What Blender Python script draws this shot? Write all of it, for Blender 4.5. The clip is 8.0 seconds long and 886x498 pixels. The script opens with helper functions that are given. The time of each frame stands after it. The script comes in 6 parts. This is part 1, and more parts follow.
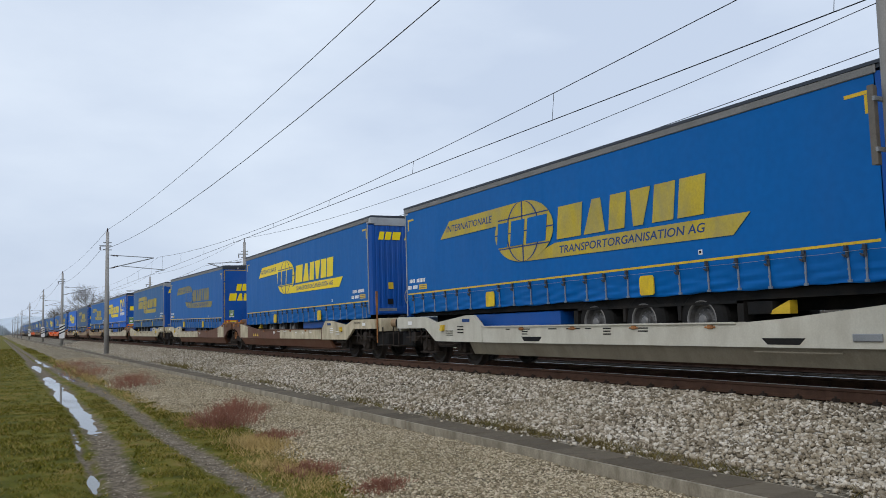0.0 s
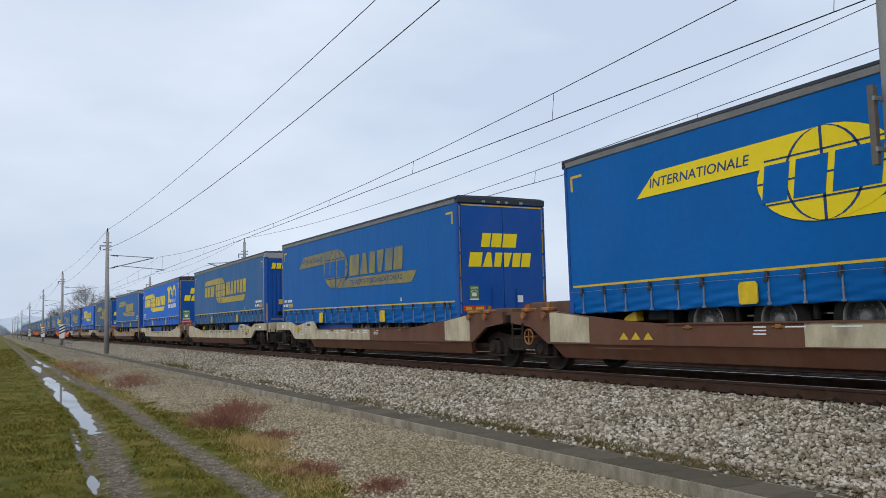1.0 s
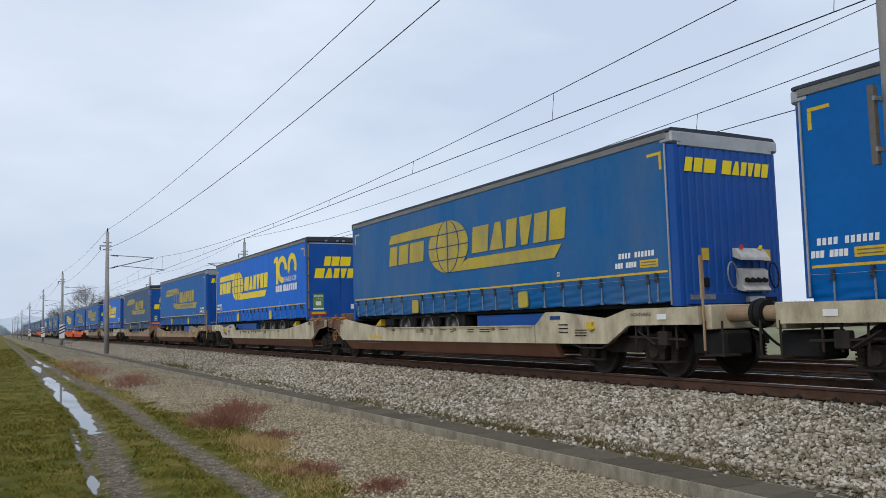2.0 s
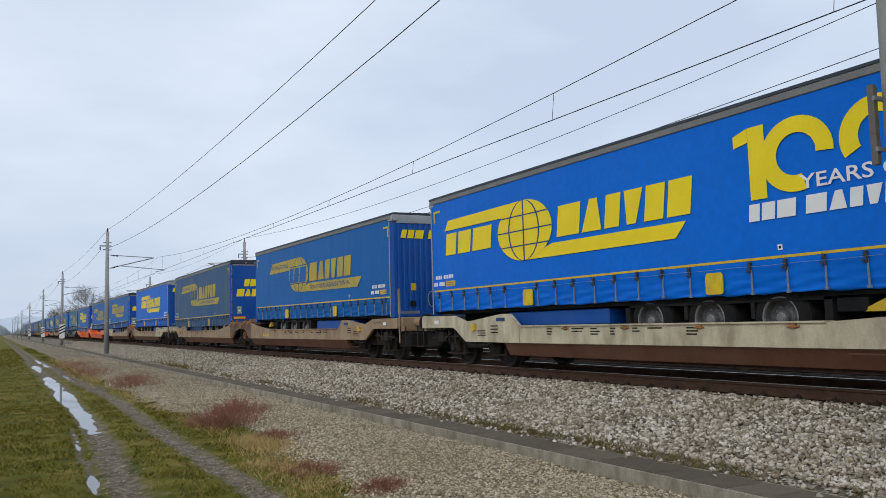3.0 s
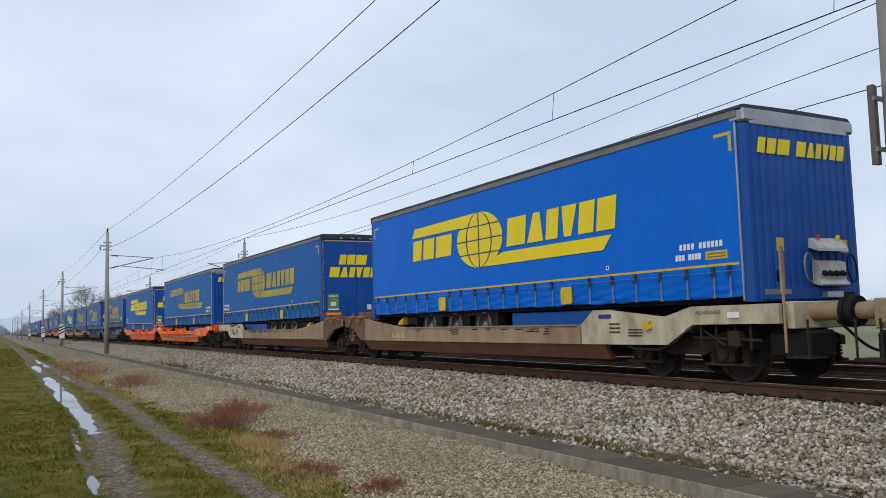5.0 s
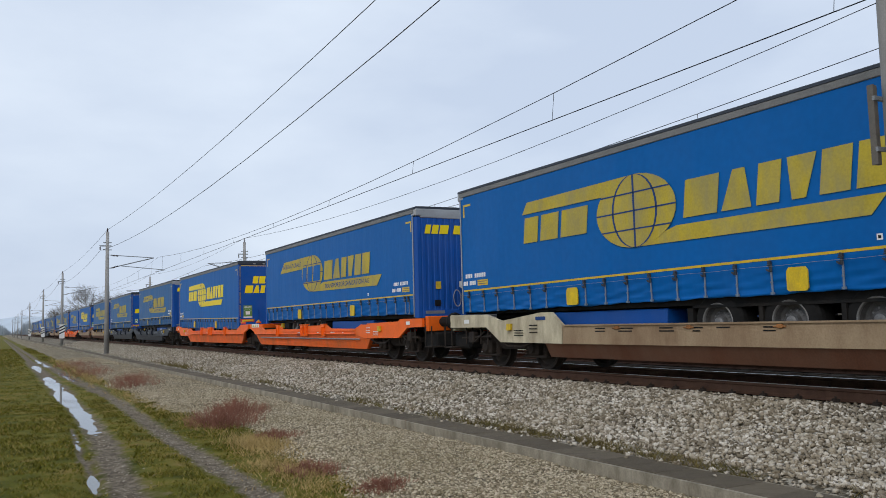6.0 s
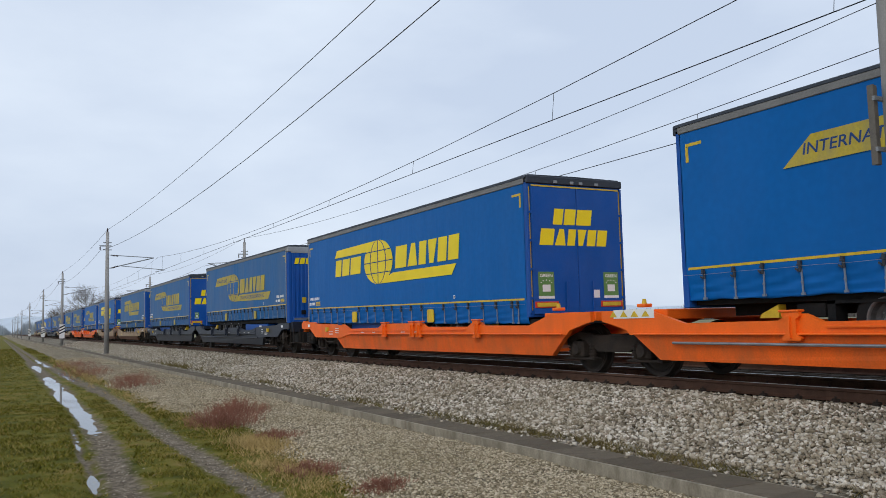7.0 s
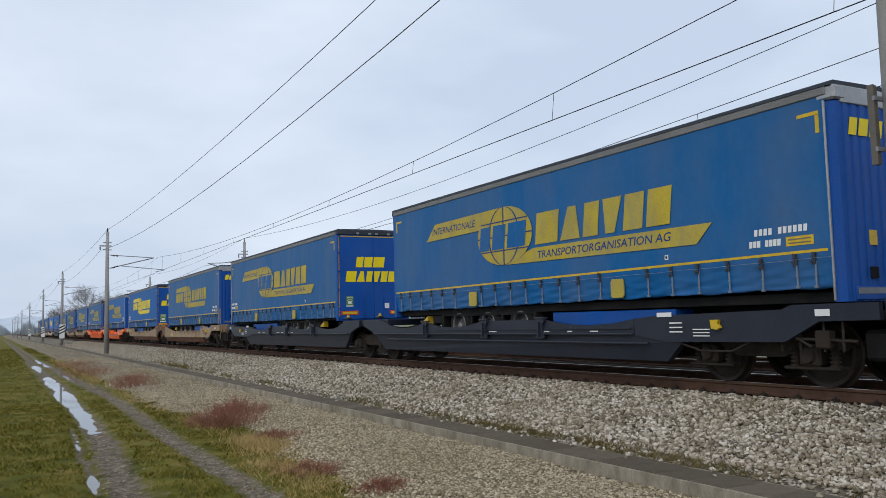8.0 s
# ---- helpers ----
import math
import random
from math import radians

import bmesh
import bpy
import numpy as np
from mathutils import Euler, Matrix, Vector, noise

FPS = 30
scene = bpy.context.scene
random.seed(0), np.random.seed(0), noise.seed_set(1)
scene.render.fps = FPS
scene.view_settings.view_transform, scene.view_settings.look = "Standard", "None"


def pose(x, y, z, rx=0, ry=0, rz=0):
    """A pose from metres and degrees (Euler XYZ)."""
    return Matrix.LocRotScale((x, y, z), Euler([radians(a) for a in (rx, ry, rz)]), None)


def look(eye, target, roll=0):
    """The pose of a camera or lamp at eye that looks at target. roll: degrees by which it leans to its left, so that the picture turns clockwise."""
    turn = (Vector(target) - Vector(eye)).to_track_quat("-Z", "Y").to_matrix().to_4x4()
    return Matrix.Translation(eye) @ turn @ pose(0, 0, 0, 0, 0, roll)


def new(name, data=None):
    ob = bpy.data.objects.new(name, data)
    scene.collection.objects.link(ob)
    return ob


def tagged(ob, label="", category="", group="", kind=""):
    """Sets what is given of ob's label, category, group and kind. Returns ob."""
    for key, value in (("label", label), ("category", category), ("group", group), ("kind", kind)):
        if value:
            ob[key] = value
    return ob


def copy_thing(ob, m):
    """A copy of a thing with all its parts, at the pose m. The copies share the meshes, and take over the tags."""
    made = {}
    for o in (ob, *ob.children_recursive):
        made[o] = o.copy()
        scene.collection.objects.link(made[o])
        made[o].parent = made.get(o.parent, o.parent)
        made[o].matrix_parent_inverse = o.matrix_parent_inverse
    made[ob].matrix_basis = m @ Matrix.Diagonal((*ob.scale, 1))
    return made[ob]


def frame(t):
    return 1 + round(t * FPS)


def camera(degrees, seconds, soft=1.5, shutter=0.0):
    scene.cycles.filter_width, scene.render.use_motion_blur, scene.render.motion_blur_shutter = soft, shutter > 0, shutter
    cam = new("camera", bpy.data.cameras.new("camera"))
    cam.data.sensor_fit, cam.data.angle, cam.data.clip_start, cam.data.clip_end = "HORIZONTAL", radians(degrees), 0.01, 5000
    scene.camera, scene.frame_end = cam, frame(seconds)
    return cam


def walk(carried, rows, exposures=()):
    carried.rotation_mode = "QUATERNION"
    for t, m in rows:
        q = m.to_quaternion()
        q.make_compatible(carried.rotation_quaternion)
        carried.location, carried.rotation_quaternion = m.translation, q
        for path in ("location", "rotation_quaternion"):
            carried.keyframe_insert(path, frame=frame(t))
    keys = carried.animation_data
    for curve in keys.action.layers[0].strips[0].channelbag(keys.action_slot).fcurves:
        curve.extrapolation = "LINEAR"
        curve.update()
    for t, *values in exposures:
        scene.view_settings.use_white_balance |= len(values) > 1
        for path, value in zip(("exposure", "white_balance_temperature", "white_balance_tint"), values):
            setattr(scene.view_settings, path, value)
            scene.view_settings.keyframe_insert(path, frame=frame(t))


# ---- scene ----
cam = camera(56.75, 8.0, soft=0.5)
# ---------------------------------------------------------------- camera
EYE = (0.0, 0.0, 1.043)
YAW, PITCH, ROLL = 28.571, 5.083, -1.510


def camera_pose():
    yaw, pitch = radians(YAW), radians(PITCH)
    way = Vector((math.sin(yaw) * math.cos(pitch), math.cos(yaw) * math.cos(pitch), math.sin(pitch)))
    return look(EYE, Vector(EYE) + way, ROLL)


walk(cam, [(0.0, camera_pose()), (8.0, camera_pose())])

# ---------------------------------------------------------------- plan (metres; rail top is z = 0, y runs along the track)
TRACK, TRACK2 = 10.90, 15.40
SPEED = 23.2
WAGON0, PITCH_Y = 3.82, 34.06      # centre of the first wagon at 0 s, wagon length
MAST_X, MAST2_X = 7.2, 18.9
MASTS = (4.42, 66.0, 114.0, 162.7, 231.0, 304.0, 362.0, 420.0, 480.0)
MASTS2 = (8.4, 71.0, 121.5, 170.0, 238.0, 310.0, 370.0, 430.0)
DUCT0, DUCT1, DUCT_Z = 6.34, 6.98, -0.67
FIELD_Z = -0.80

# ---------------------------------------------------------------- world and sun
world = bpy.data.worlds.new("overcast")
scene.world = world
world.use_nodes = True
wn, wl = world.node_tree.nodes, world.node_tree.links
bg = wn["Background"]
sky = wn.new("ShaderNodeTexSky")
sky.sky_type, sky.sun_disc = "NISHITA", False
sky.sun_elevation, sky.sun_rotation = radians(32), radians(235)
sky.air_density, sky.dust_density = 1.0, 3.0
skymul = wn.new("ShaderNodeVectorMath")
skymul.operation = "SCALE"
skymul.inputs["Scale"].default_value = 0.09
wl.new(sky.outputs["Color"], skymul.inputs[0])
tc = wn.new("ShaderNodeTexCoord")
mp = wn.new("ShaderNodeMapping")
mp.inputs["Scale"].default_value = (1.0, 1.0, 2.6)
wl.new(tc.outputs["Generated"], mp.inputs["Vector"])
cl = wn.new("ShaderNodeTexNoise")
cl.inputs["Scale"].default_value, cl.inputs["Detail"].default_value, cl.inputs["Roughness"].default_value = 2.2, 6.0, 0.5
wl.new(mp.outputs["Vector"], cl.inputs["Vector"])
cr = wn.new("ShaderNodeValToRGB")
cr.color_ramp.elements[0].position, cr.color_ramp.elements[0].color = 0.36, (0.63, 0.73, 0.90, 1)
cr.color_ramp.elements[1].position, cr.color_ramp.elements[1].color = 0.66, (0.83, 0.925, 1.06, 1)
wl.new(cl.outputs["Fac"], cr.inputs["Fac"])
cm = wn.new("ShaderNodeMix")
cm.data_type = "RGBA"
cm.inputs["Factor"].default_value = 0.88
wl.new(skymul.outputs["Vector"], cm.inputs["A"])
wl.new(cr.outputs["Color"], cm.inputs["B"])
wl.new(cm.outputs["Result"], bg.inputs["Color"])
bg.inputs["Strength"].default_value = 1.0
sun = new("sun", bpy.data.lights.new("sun", "SUN"))
sun.data.energy, sun.data.angle, sun.data.color = 0.85, radians(25), (1.0, 0.95, 0.88)
sun.matrix_basis = look((-20, -14, 18), (0, 0, 0))


# ---------------------------------------------------------------- materials
def material(name, color, rough=0.6, metal=0.0, scale=3.0, vary=0.25, bump=0.15, fine=60.0, dirt=None, dirt_amount=0.0, dirt_scale=1.2, stretch=(1, 1, 1), streak=False, per_object=0.0):
    """A surface with two scales of variation, fine relief and, if asked for, dirt in patches or runs."""
    m = bpy.data.materials.new(name)
    m.use_nodes = True
    n, l = m.node_tree.nodes, m.node_tree.links
    b = n["Principled BSDF"]
    b.inputs["Roughness"].default_value, b.inputs["Metallic"].default_value = rough, metal
    b.inputs["Specular IOR Level"].default_value = 0.10 if rough >= 0.7 else 0.25
    co = n.new("ShaderNodeTexCoord")
    mapping = n.new("ShaderNodeMapping")
    mapping.inputs["Scale"].default_value = stretch
    l.new(co.outputs["Object"], mapping.inputs["Vector"])

    def noise_node(s, detail=5.0):
        t = n.new("ShaderNodeTexNoise")
        t.inputs["Scale"].default_value, t.inputs["Detail"].default_value = s, detail
        l.new(mapping.outputs["Vector"], t.inputs["Vector"])
        return t

    big, small = noise_node(scale), noise_node(fine, 3.0)
    add = n.new("ShaderNodeMath")
    add.operation = "ADD"
    l.new(big.outputs["Fac"], add.inputs[0])
    l.new(small.outputs["Fac"], add.inputs[1])
    ramp = n.new("ShaderNodeMapRange")
    ramp.inputs["From Min"].default_value, ramp.inputs["From Max"].default_value = 0.6, 1.4
    ramp.inputs["To Min"].default_value, ramp.inputs["To Max"].default_value = 1.0 - vary, 1.0 + vary
    l.new(add.outputs[0], ramp.inputs["Value"])
    value = ramp.outputs["Result"]
    if per_object:
        info = n.new("ShaderNodeObjectInfo")
        r2 = n.new("ShaderNodeMapRange")
        r2.inputs["To Min"].default_value, r2.inputs["To Max"].default_value = 1.0 - per_object, 1.0 + per_object
        l.new(info.outputs["Random"], r2.inputs["Value"])
        mu = n.new("ShaderNodeMath")
        mu.operation = "MULTIPLY"
        l.new(value, mu.inputs[0])
        l.new(r2.outputs["Result"], mu.inputs[1])
        value = mu.outputs[0]
    tint = n.new("ShaderNodeVectorMath")
    tint.operation = "SCALE"
    tint.inputs[0].default_value = color
    l.new(value, tint.inputs["Scale"])
    out = tint.outputs["Vector"]
    if dirt:
        dn = n.new("ShaderNodeTexNoise")
        dn.inputs["Scale"].default_value, dn.inputs["Detail"].default_value, dn.inputs["Roughness"].default_value = dirt_scale, 8.0, 0.62
        dm = n.new("ShaderNodeMapping")
        dm.inputs["Scale"].default_value = (1, 1.25, 0.55) if streak else (1, 1, 1)
        l.new(co.outputs["Object"], dm.inputs["Vector"])
        l.new(dm.outputs["Vector"], dn.inputs["Vector"])
        dr = n.new("ShaderNodeMapRange")
        dr.inputs["From Min"].default_value, dr.inputs["From Max"].default_value = 0.38, 0.68
        dr.inputs["To Min"].default_value, dr.inputs["To Max"].default_value = 0.0, dirt_amount
        l.new(dn.outputs["Fac"], dr.inputs["Value"])
        mix = n.new("ShaderNodeMix")
        mix.data_type = "RGBA"
        mix.inputs["B"].default_value = (*dirt, 1)
        l.new(dr.outputs["Result"], mix.inputs["Factor"])
        l.new(out, mix.inputs["A"])
        out = mix.outputs["Result"]
    l.new(out, b.inputs["Base Color"])
    if bump:
        bp = n.new("ShaderNodeBump")
        bp.inputs["Strength"].default_value, bp.inputs["Distance"].default_value = bump, 0.02
        l.new(add.outputs[0], bp.inputs["Height"])
        l.new(bp.outputs["Normal"], b.inputs["Normal"])
    return m


def curtain_material(name, color, dust, amount):
    """Coated tarpaulin: soft waves and upright tension folds, road dust in runs."""
    m = material(name, color, 0.5, 0, 0.6, 0.10, 0.0, 8.0, dust, amount, 0.55, streak=True)
    n, l = m.node_tree.nodes, m.node_tree.links
    n["Principled BSDF"].inputs["Specular IOR Level"].default_value = 0.12
    co = n.new("ShaderNodeTexCoord")
    mapping = n.new("ShaderNodeMapping")
    mapping.inputs["Scale"].default_value = (1, 1.0, 0.25)
    l.new(co.outputs["Object"], mapping.inputs["Vector"])
    w = n.new("ShaderNodeTexNoise")
    w.inputs["Scale"].default_value, w.inputs["Detail"].default_value = 1.6, 3.0
    l.new(mapping.outputs["Vector"], w.inputs["Vector"])
    bp = n.new("ShaderNodeBump")
    bp.inputs["Strength"].default_value, bp.inputs["Distance"].default_value = 0.5, 0.05
    l.new(w.outputs["Fac"], bp.inputs["Height"])
    l.new(bp.outputs["Normal"], n["Principled BSDF"].inputs["Normal"])
    return m


DUST = (0.20, 0.19, 0.16)
M = {
    "blue": curtain_material("tarpaulin_blue", (0.0005, 0.116, 0.40), DUST, 0.03),
    "blue_bright": curtain_material("tarpaulin_bright_blue", (0.001, 0.145, 0.66), DUST, 0.02),
    "blue_dull": curtain_material("tarpaulin_dull_blue", (0.008, 0.118, 0.33), DUST, 0.25),
    "blue_dusty": curtain_material("tarpaulin_dusty_blue", (0.016, 0.088, 0.225), (0.100, 0.122, 0.150), 0.6),
    "blue_paint": material("blue_paint", (0.001, 0.072, 0.33), 0.5, 0, 1.2, 0.15, 0.05, 40, DUST, 0.07, 1.5, streak=True),
    "yellow": material("yellow_print", (0.86, 0.66, 0.01), 0.45, 0, 2, 0.08, 0.03),
    "gold": material("faded_yellow_print", (0.50, 0.38, 0.035), 0.55, 0, 1.5, 0.18, 0.03, 30, (0.16, 0.19, 0.20), 0.45, 2.0, streak=True),
    "pad": material("scuffed_yellow_plate", (0.74, 0.52, 0.015), 0.5, 0, 5, 0.15, 0.1, 40, (0.34, 0.22, 0.05), 0.55, 5.0, streak=True),
    "gold_faint": material("worn_yellow_print", (0.30, 0.25, 0.06), 0.6, 0, 1.5, 0.25, 0.03, 30, (0.06, 0.13, 0.24), 0.75, 2.5, streak=True),
    "ink": material("dark_blue_print", (0.012, 0.05, 0.18), 0.5, 0, 2, 0.1, 0.0),
    "white": material("white_print", (0.78, 0.78, 0.76), 0.5, 0, 2, 0.06, 0.0),
    "tape": material("reflective_tape", (0.62, 0.42, 0.03), 0.35, 0, 8, 0.25, 0.05, 90),
    "roofline": material("grey_roof_rail", (0.20, 0.195, 0.185), 0.5, 0.3, 2, 0.25, 0.1, 50),
    "roofsheet": material("roof_tarpaulin", (0.035, 0.042, 0.055), 0.6, 0, 1.2, 0.25, 0.2, 30),
    "alu": material("aluminium", (0.42, 0.43, 0.44), 0.45, 0.6, 2, 0.2, 0.08, 60, (0.15, 0.14, 0.12), 0.4),
    "steel": material("galvanised_steel", (0.28, 0.29, 0.30), 0.5, 0.6, 4, 0.3, 0.1, 80),
    "black": material("black_rubber", (0.014, 0.014, 0.014), 0.75, 0, 5, 0.3, 0.2, 90, (0.035, 0.032, 0.03), 0.35, 3),
    "chassis": material("dark_chassis", (0.011, 0.012, 0.013), 0.7, 0, 3, 0.4, 0.15, 60, (0.04, 0.033, 0.027), 0.5, 2),
    "rust": material("brown_bogie_steel", (0.034, 0.029, 0.026), 0.75, 0, 4, 0.4, 0.3, 60, (0.050, 0.034, 0.023), 0.5, 4),
    "wheel": material("wheel_steel", (0.035, 0.030, 0.027), 0.65, 0.2, 4, 0.3, 0.1, 60, (0.06, 0.042, 0.03), 0.5, 4),
    "cream": material("cream_wagon_paint", (0.58, 0.515, 0.36), 0.55, 0, 1.5, 0.12, 0.08, 40, (0.15, 0.10, 0.06), 0.62, 2.2, streak=True),
    "pale": material("pale_grey_wagon_paint", (0.55, 0.53, 0.45), 0.5, 0, 1.5, 0.10, 0.08, 40, (0.28, 0.24, 0.18), 0.4, 2.0, streak=True),
    "tan": material("tan_wagon_paint", (0.37, 0.27, 0.165), 0.6, 0, 1.5, 0.2, 0.1, 40, (0.17, 0.095, 0.05), 0.7, 1.5, streak=True),
    "brown": material("brown_wagon_paint", (0.125, 0.051, 0.028), 0.6, 0, 1.5, 0.25, 0.1, 40, (0.17, 0.105, 0.07), 0.45, 1.6, streak=True),
    "olive": material("drab_wagon_paint", (0.20, 0.18, 0.135), 0.6, 0, 1.5, 0.2, 0.1, 40, (0.10, 0.075, 0.05), 0.5, 2.2, streak=True),
    "orange": material("orange_wagon_paint", (0.94, 0.150, 0.010), 0.45, 0, 1.5, 0.1, 0.06, 40, (0.34, 0.10, 0.03), 0.30, 1.4, streak=True),
    "orange_low": material("dirty_orange_wagon_paint", (0.84, 0.130, 0.012), 0.55, 0, 1.5, 0.18, 0.06, 40, (0.30, 0.11, 0.04), 0.5, 1.6, streak=True),
    "slate": material("slate_wagon_paint", (0.021, 0.026, 0.040), 0.42, 0, 1.5, 0.25, 0.08, 40, (0.035, 0.035, 0.040), 0.3, 1.6, streak=True),
    "red": material("red_wagon_paint", (0.30, 0.05, 0.03), 0.55, 0, 1.5, 0.2, 0.08, 40, (0.12, 0.06, 0.04), 0.5, 2.2, streak=True),
    "safety_red": material("red_reflector", (0.60, 0.05, 0.02), 0.4, 0, 4, 0.1, 0.0),
    "green": material("green_sticker", (0.12, 0.25, 0.07), 0.45, 0, 4, 0.12, 0.0),
    "brass": material("orange_latch_paint", (0.36, 0.15, 0.045), 0.65, 0, 5, 0.4, 0.2, 50, (0.10, 0.055, 0.035), 0.75, 6),
    "tyre_rim": material("dull_silver_rim", (0.12, 0.12, 0.122), 0.55, 0.3, 4, 0.3, 0.1, 60, (0.05, 0.045, 0.04), 0.7, 5),
    "lip": material("dull_rim_flange", (0.22, 0.22, 0.22), 0.5, 0.3, 6, 0.25, 0.1, 60, (0.10, 0.09, 0.08), 0.6, 6),
    "tray": material("dirty_white_tray", (0.58, 0.57, 0.53), 0.55, 0, 4, 0.15, 0.08, 50, (0.20, 0.18, 0.15), 0.5, 5),
    "strap": material("grey_strap", (0.17, 0.21, 0.27), 0.6, 0, 4, 0.3, 0.05, 60),
    "buckle": material("dark_steel_buckle", (0.05, 0.055, 0.065), 0.45, 0.3, 4, 0.3, 0.05, 60),
    "joint": material("rusty_brown_joint_paint", (0.125, 0.065, 0.042), 0.65, 0, 1.8, 0.3, 0.15, 40, (0.20, 0.12, 0.075), 0.6, 2.4, streak=True),
    # oil stains, plus the shade under the train put into this dark tone
    "sleeper": material("oil_stained_shaded_sleeper", (0.045, 0.037, 0.029), 0.85, 0, 3, 0.35, 0.3, 50, (0.028, 0.022, 0.017), 0.7, 2.5, per_object=0.15),
    # pale grey-blue: the air's haze over far trees is in the colour
    "hazewood": material("haze_tinted_far_trees", (0.34, 0.375, 0.41), 1.0, 0, 0.05, 0.15, 0.0, 1.0),
    "rail": material("rusty_rail", (0.105, 0.060, 0.042), 0.75, 0.1, 6, 0.3, 0.2, 80),
    "railhead": material("polished_rail_head", (0.42, 0.41, 0.40), 0.28, 0.9, 3, 0.15, 0.03, 60, stretch=(1, 0.1, 1)),
    "concrete": material("weathered_concrete", (0.36, 0.32, 0.245), 0.85, 0, 2.0, 0.3, 0.3, 60, (0.12, 0.10, 0.07), 0.8, 2.6, streak=True, per_object=0.10),
    "lid": material("concrete_duct_lid", (0.155, 0.128, 0.094), 0.88, 0, 2.5, 0.4, 0.5, 70, (0.075, 0.062, 0.042), 0.75, 3.0, per_object=0.2),
    "mast": material("concrete_mast", (0.35, 0.34, 0.33), 0.8, 0, 2.0, 0.15, 0.2, 60, (0.17, 0.16, 0.14), 0.5, 1.5, streak=True),
    "wire": material("wire", (0.035, 0.036, 0.04), 0.55, 0.5, 3, 0.2, 0.0),
    "porcelain": material("brown_insulator", (0.06, 0.035, 0.03), 0.25, 0, 3, 0.2, 0.0),
    "signback": material("weathered_sign_metal", (0.13, 0.115, 0.10), 0.6, 0.3, 6, 0.25, 0.1, 50, (0.20, 0.18, 0.15), 0.5, 5),
    "blackpaint": material("black_sign_paint", (0.03, 0.03, 0.03), 0.5, 0, 4, 0.1, 0.0),
    "bark": material("bark", (0.15, 0.132, 0.118), 0.9, 0, 3, 0.3, 0.4, 30),
    "twig": material("red_brown_twigs", (0.27, 0.125, 0.085), 0.8, 0, 3, 0.4, 0.0, 20),
    "straw": material("dry_grass", (0.40, 0.285, 0.12), 0.85, 0, 1.5, 0.35, 0.0, 12),
    "weeds": material("withered_weeds", (0.185, 0.140, 0.055), 0.85, 0, 2.5, 0.5, 0.0, 12, (0.075, 0.072, 0.022), 0.8, 2.5),
    "grass": material("short_grass", (0.118, 0.120, 0.014), 0.8, 0, 1.6, 0.55, 0.0, 9, (0.21, 0.15, 0.040), 0.85, 1.7),
}


def stones_material(name, scale, dark, mid, light, rough=0.9, moss=None, islands=False):
    """Broken stone: each piece with its own tone, dark joints in relief, some staining."""
    m = bpy.data.materials.new(name)
    m.use_nodes = True
    n, l = m.node_tree.nodes, m.node_tree.links
    b = n["Principled BSDF"]
    b.inputs["Roughness"].default_value, b.inputs["Specular IOR Level"].default_value = rough, 0.12
    co = n.new("ShaderNodeTexCoord")
    v = n.new("ShaderNodeTexVoronoi")
    v.inputs["Scale"].default_value = scale
    l.new(co.outputs["Object"], v.inputs["Vector"])
    ramp = n.new("ShaderNodeValToRGB")
    e = ramp.color_ramp.elements
    e[0].position, e[0].color = 0.0, (*dark, 1)
    e[1].position, e[1].color = 1.0, (*light, 1)
    e.new(0.5).color = (*mid, 1)
    if islands:
        geo = n.new("ShaderNodeNewGeometry")
        l.new(geo.outputs["Random Per Island"], ramp.inputs["Fac"])
    else:
        sep = n.new("ShaderNodeSeparateColor")
        l.new(v.outputs["Color"], sep.inputs["Color"])
        l.new(sep.outputs["Red"], ramp.inputs["Fac"])
    out = ramp.outputs["Color"]
    big = n.new("ShaderNodeTexNoise")
    big.inputs["Scale"].default_value, big.inputs["Detail"].default_value = 0.8, 6.0
    l.new(co.outputs["Object"], big.inputs["Vector"])
    br = n.new("ShaderNodeMapRange")
    br.inputs["From Min"].default_value, br.inputs["From Max"].default_value = 0.35, 0.7
    br.inputs["To Max"].default_value = 0.45
    l.new(big.outputs["Fac"], br.inputs["Value"])
    mix = n.new("ShaderNodeMix")
    mix.data_type = "RGBA"
    mix.inputs["B"].default_value = (*(moss or mid), 1)
    l.new(br.outputs["Result"], mix.inputs["Factor"])
    l.new(out, mix.inputs["A"])
    fine = n.new("ShaderNodeTexNoise")
    fine.inputs["Scale"].default_value, fine.inputs["Detail"].default_value = scale * 3.0, 4.0
    l.new(co.outputs["Object"], fine.inputs["Vector"])
    fr = n.new("ShaderNodeMapRange")
    fr.inputs["To Min"].default_value, fr.inputs["To Max"].default_value = 0.6, 1.4
    l.new(fine.outputs["Fac"], fr.inputs["Value"])
    sc = n.new("ShaderNodeVectorMath")
    sc.operation = "SCALE"
    l.new(mix.outputs["Result"], sc.inputs[0])
    l.new(fr.outputs["Result"], sc.inputs["Scale"])
    l.new(sc.outputs["Vector"], b.inputs["Base Color"])
    bp = n.new("ShaderNodeBump")
    bp.inputs["Strength"].default_value = 0.35 if islands else 0.9
    bp.inputs["Distance"].default_value = 0.004 if islands else 0.6 / scale
    bp.invert = not islands
    l.new(fine.outputs["Fac"] if islands else v.outputs["Distance"], bp.inputs["Height"])
    l.new(bp.outputs["Normal"], b.inputs["Normal"])
    return m


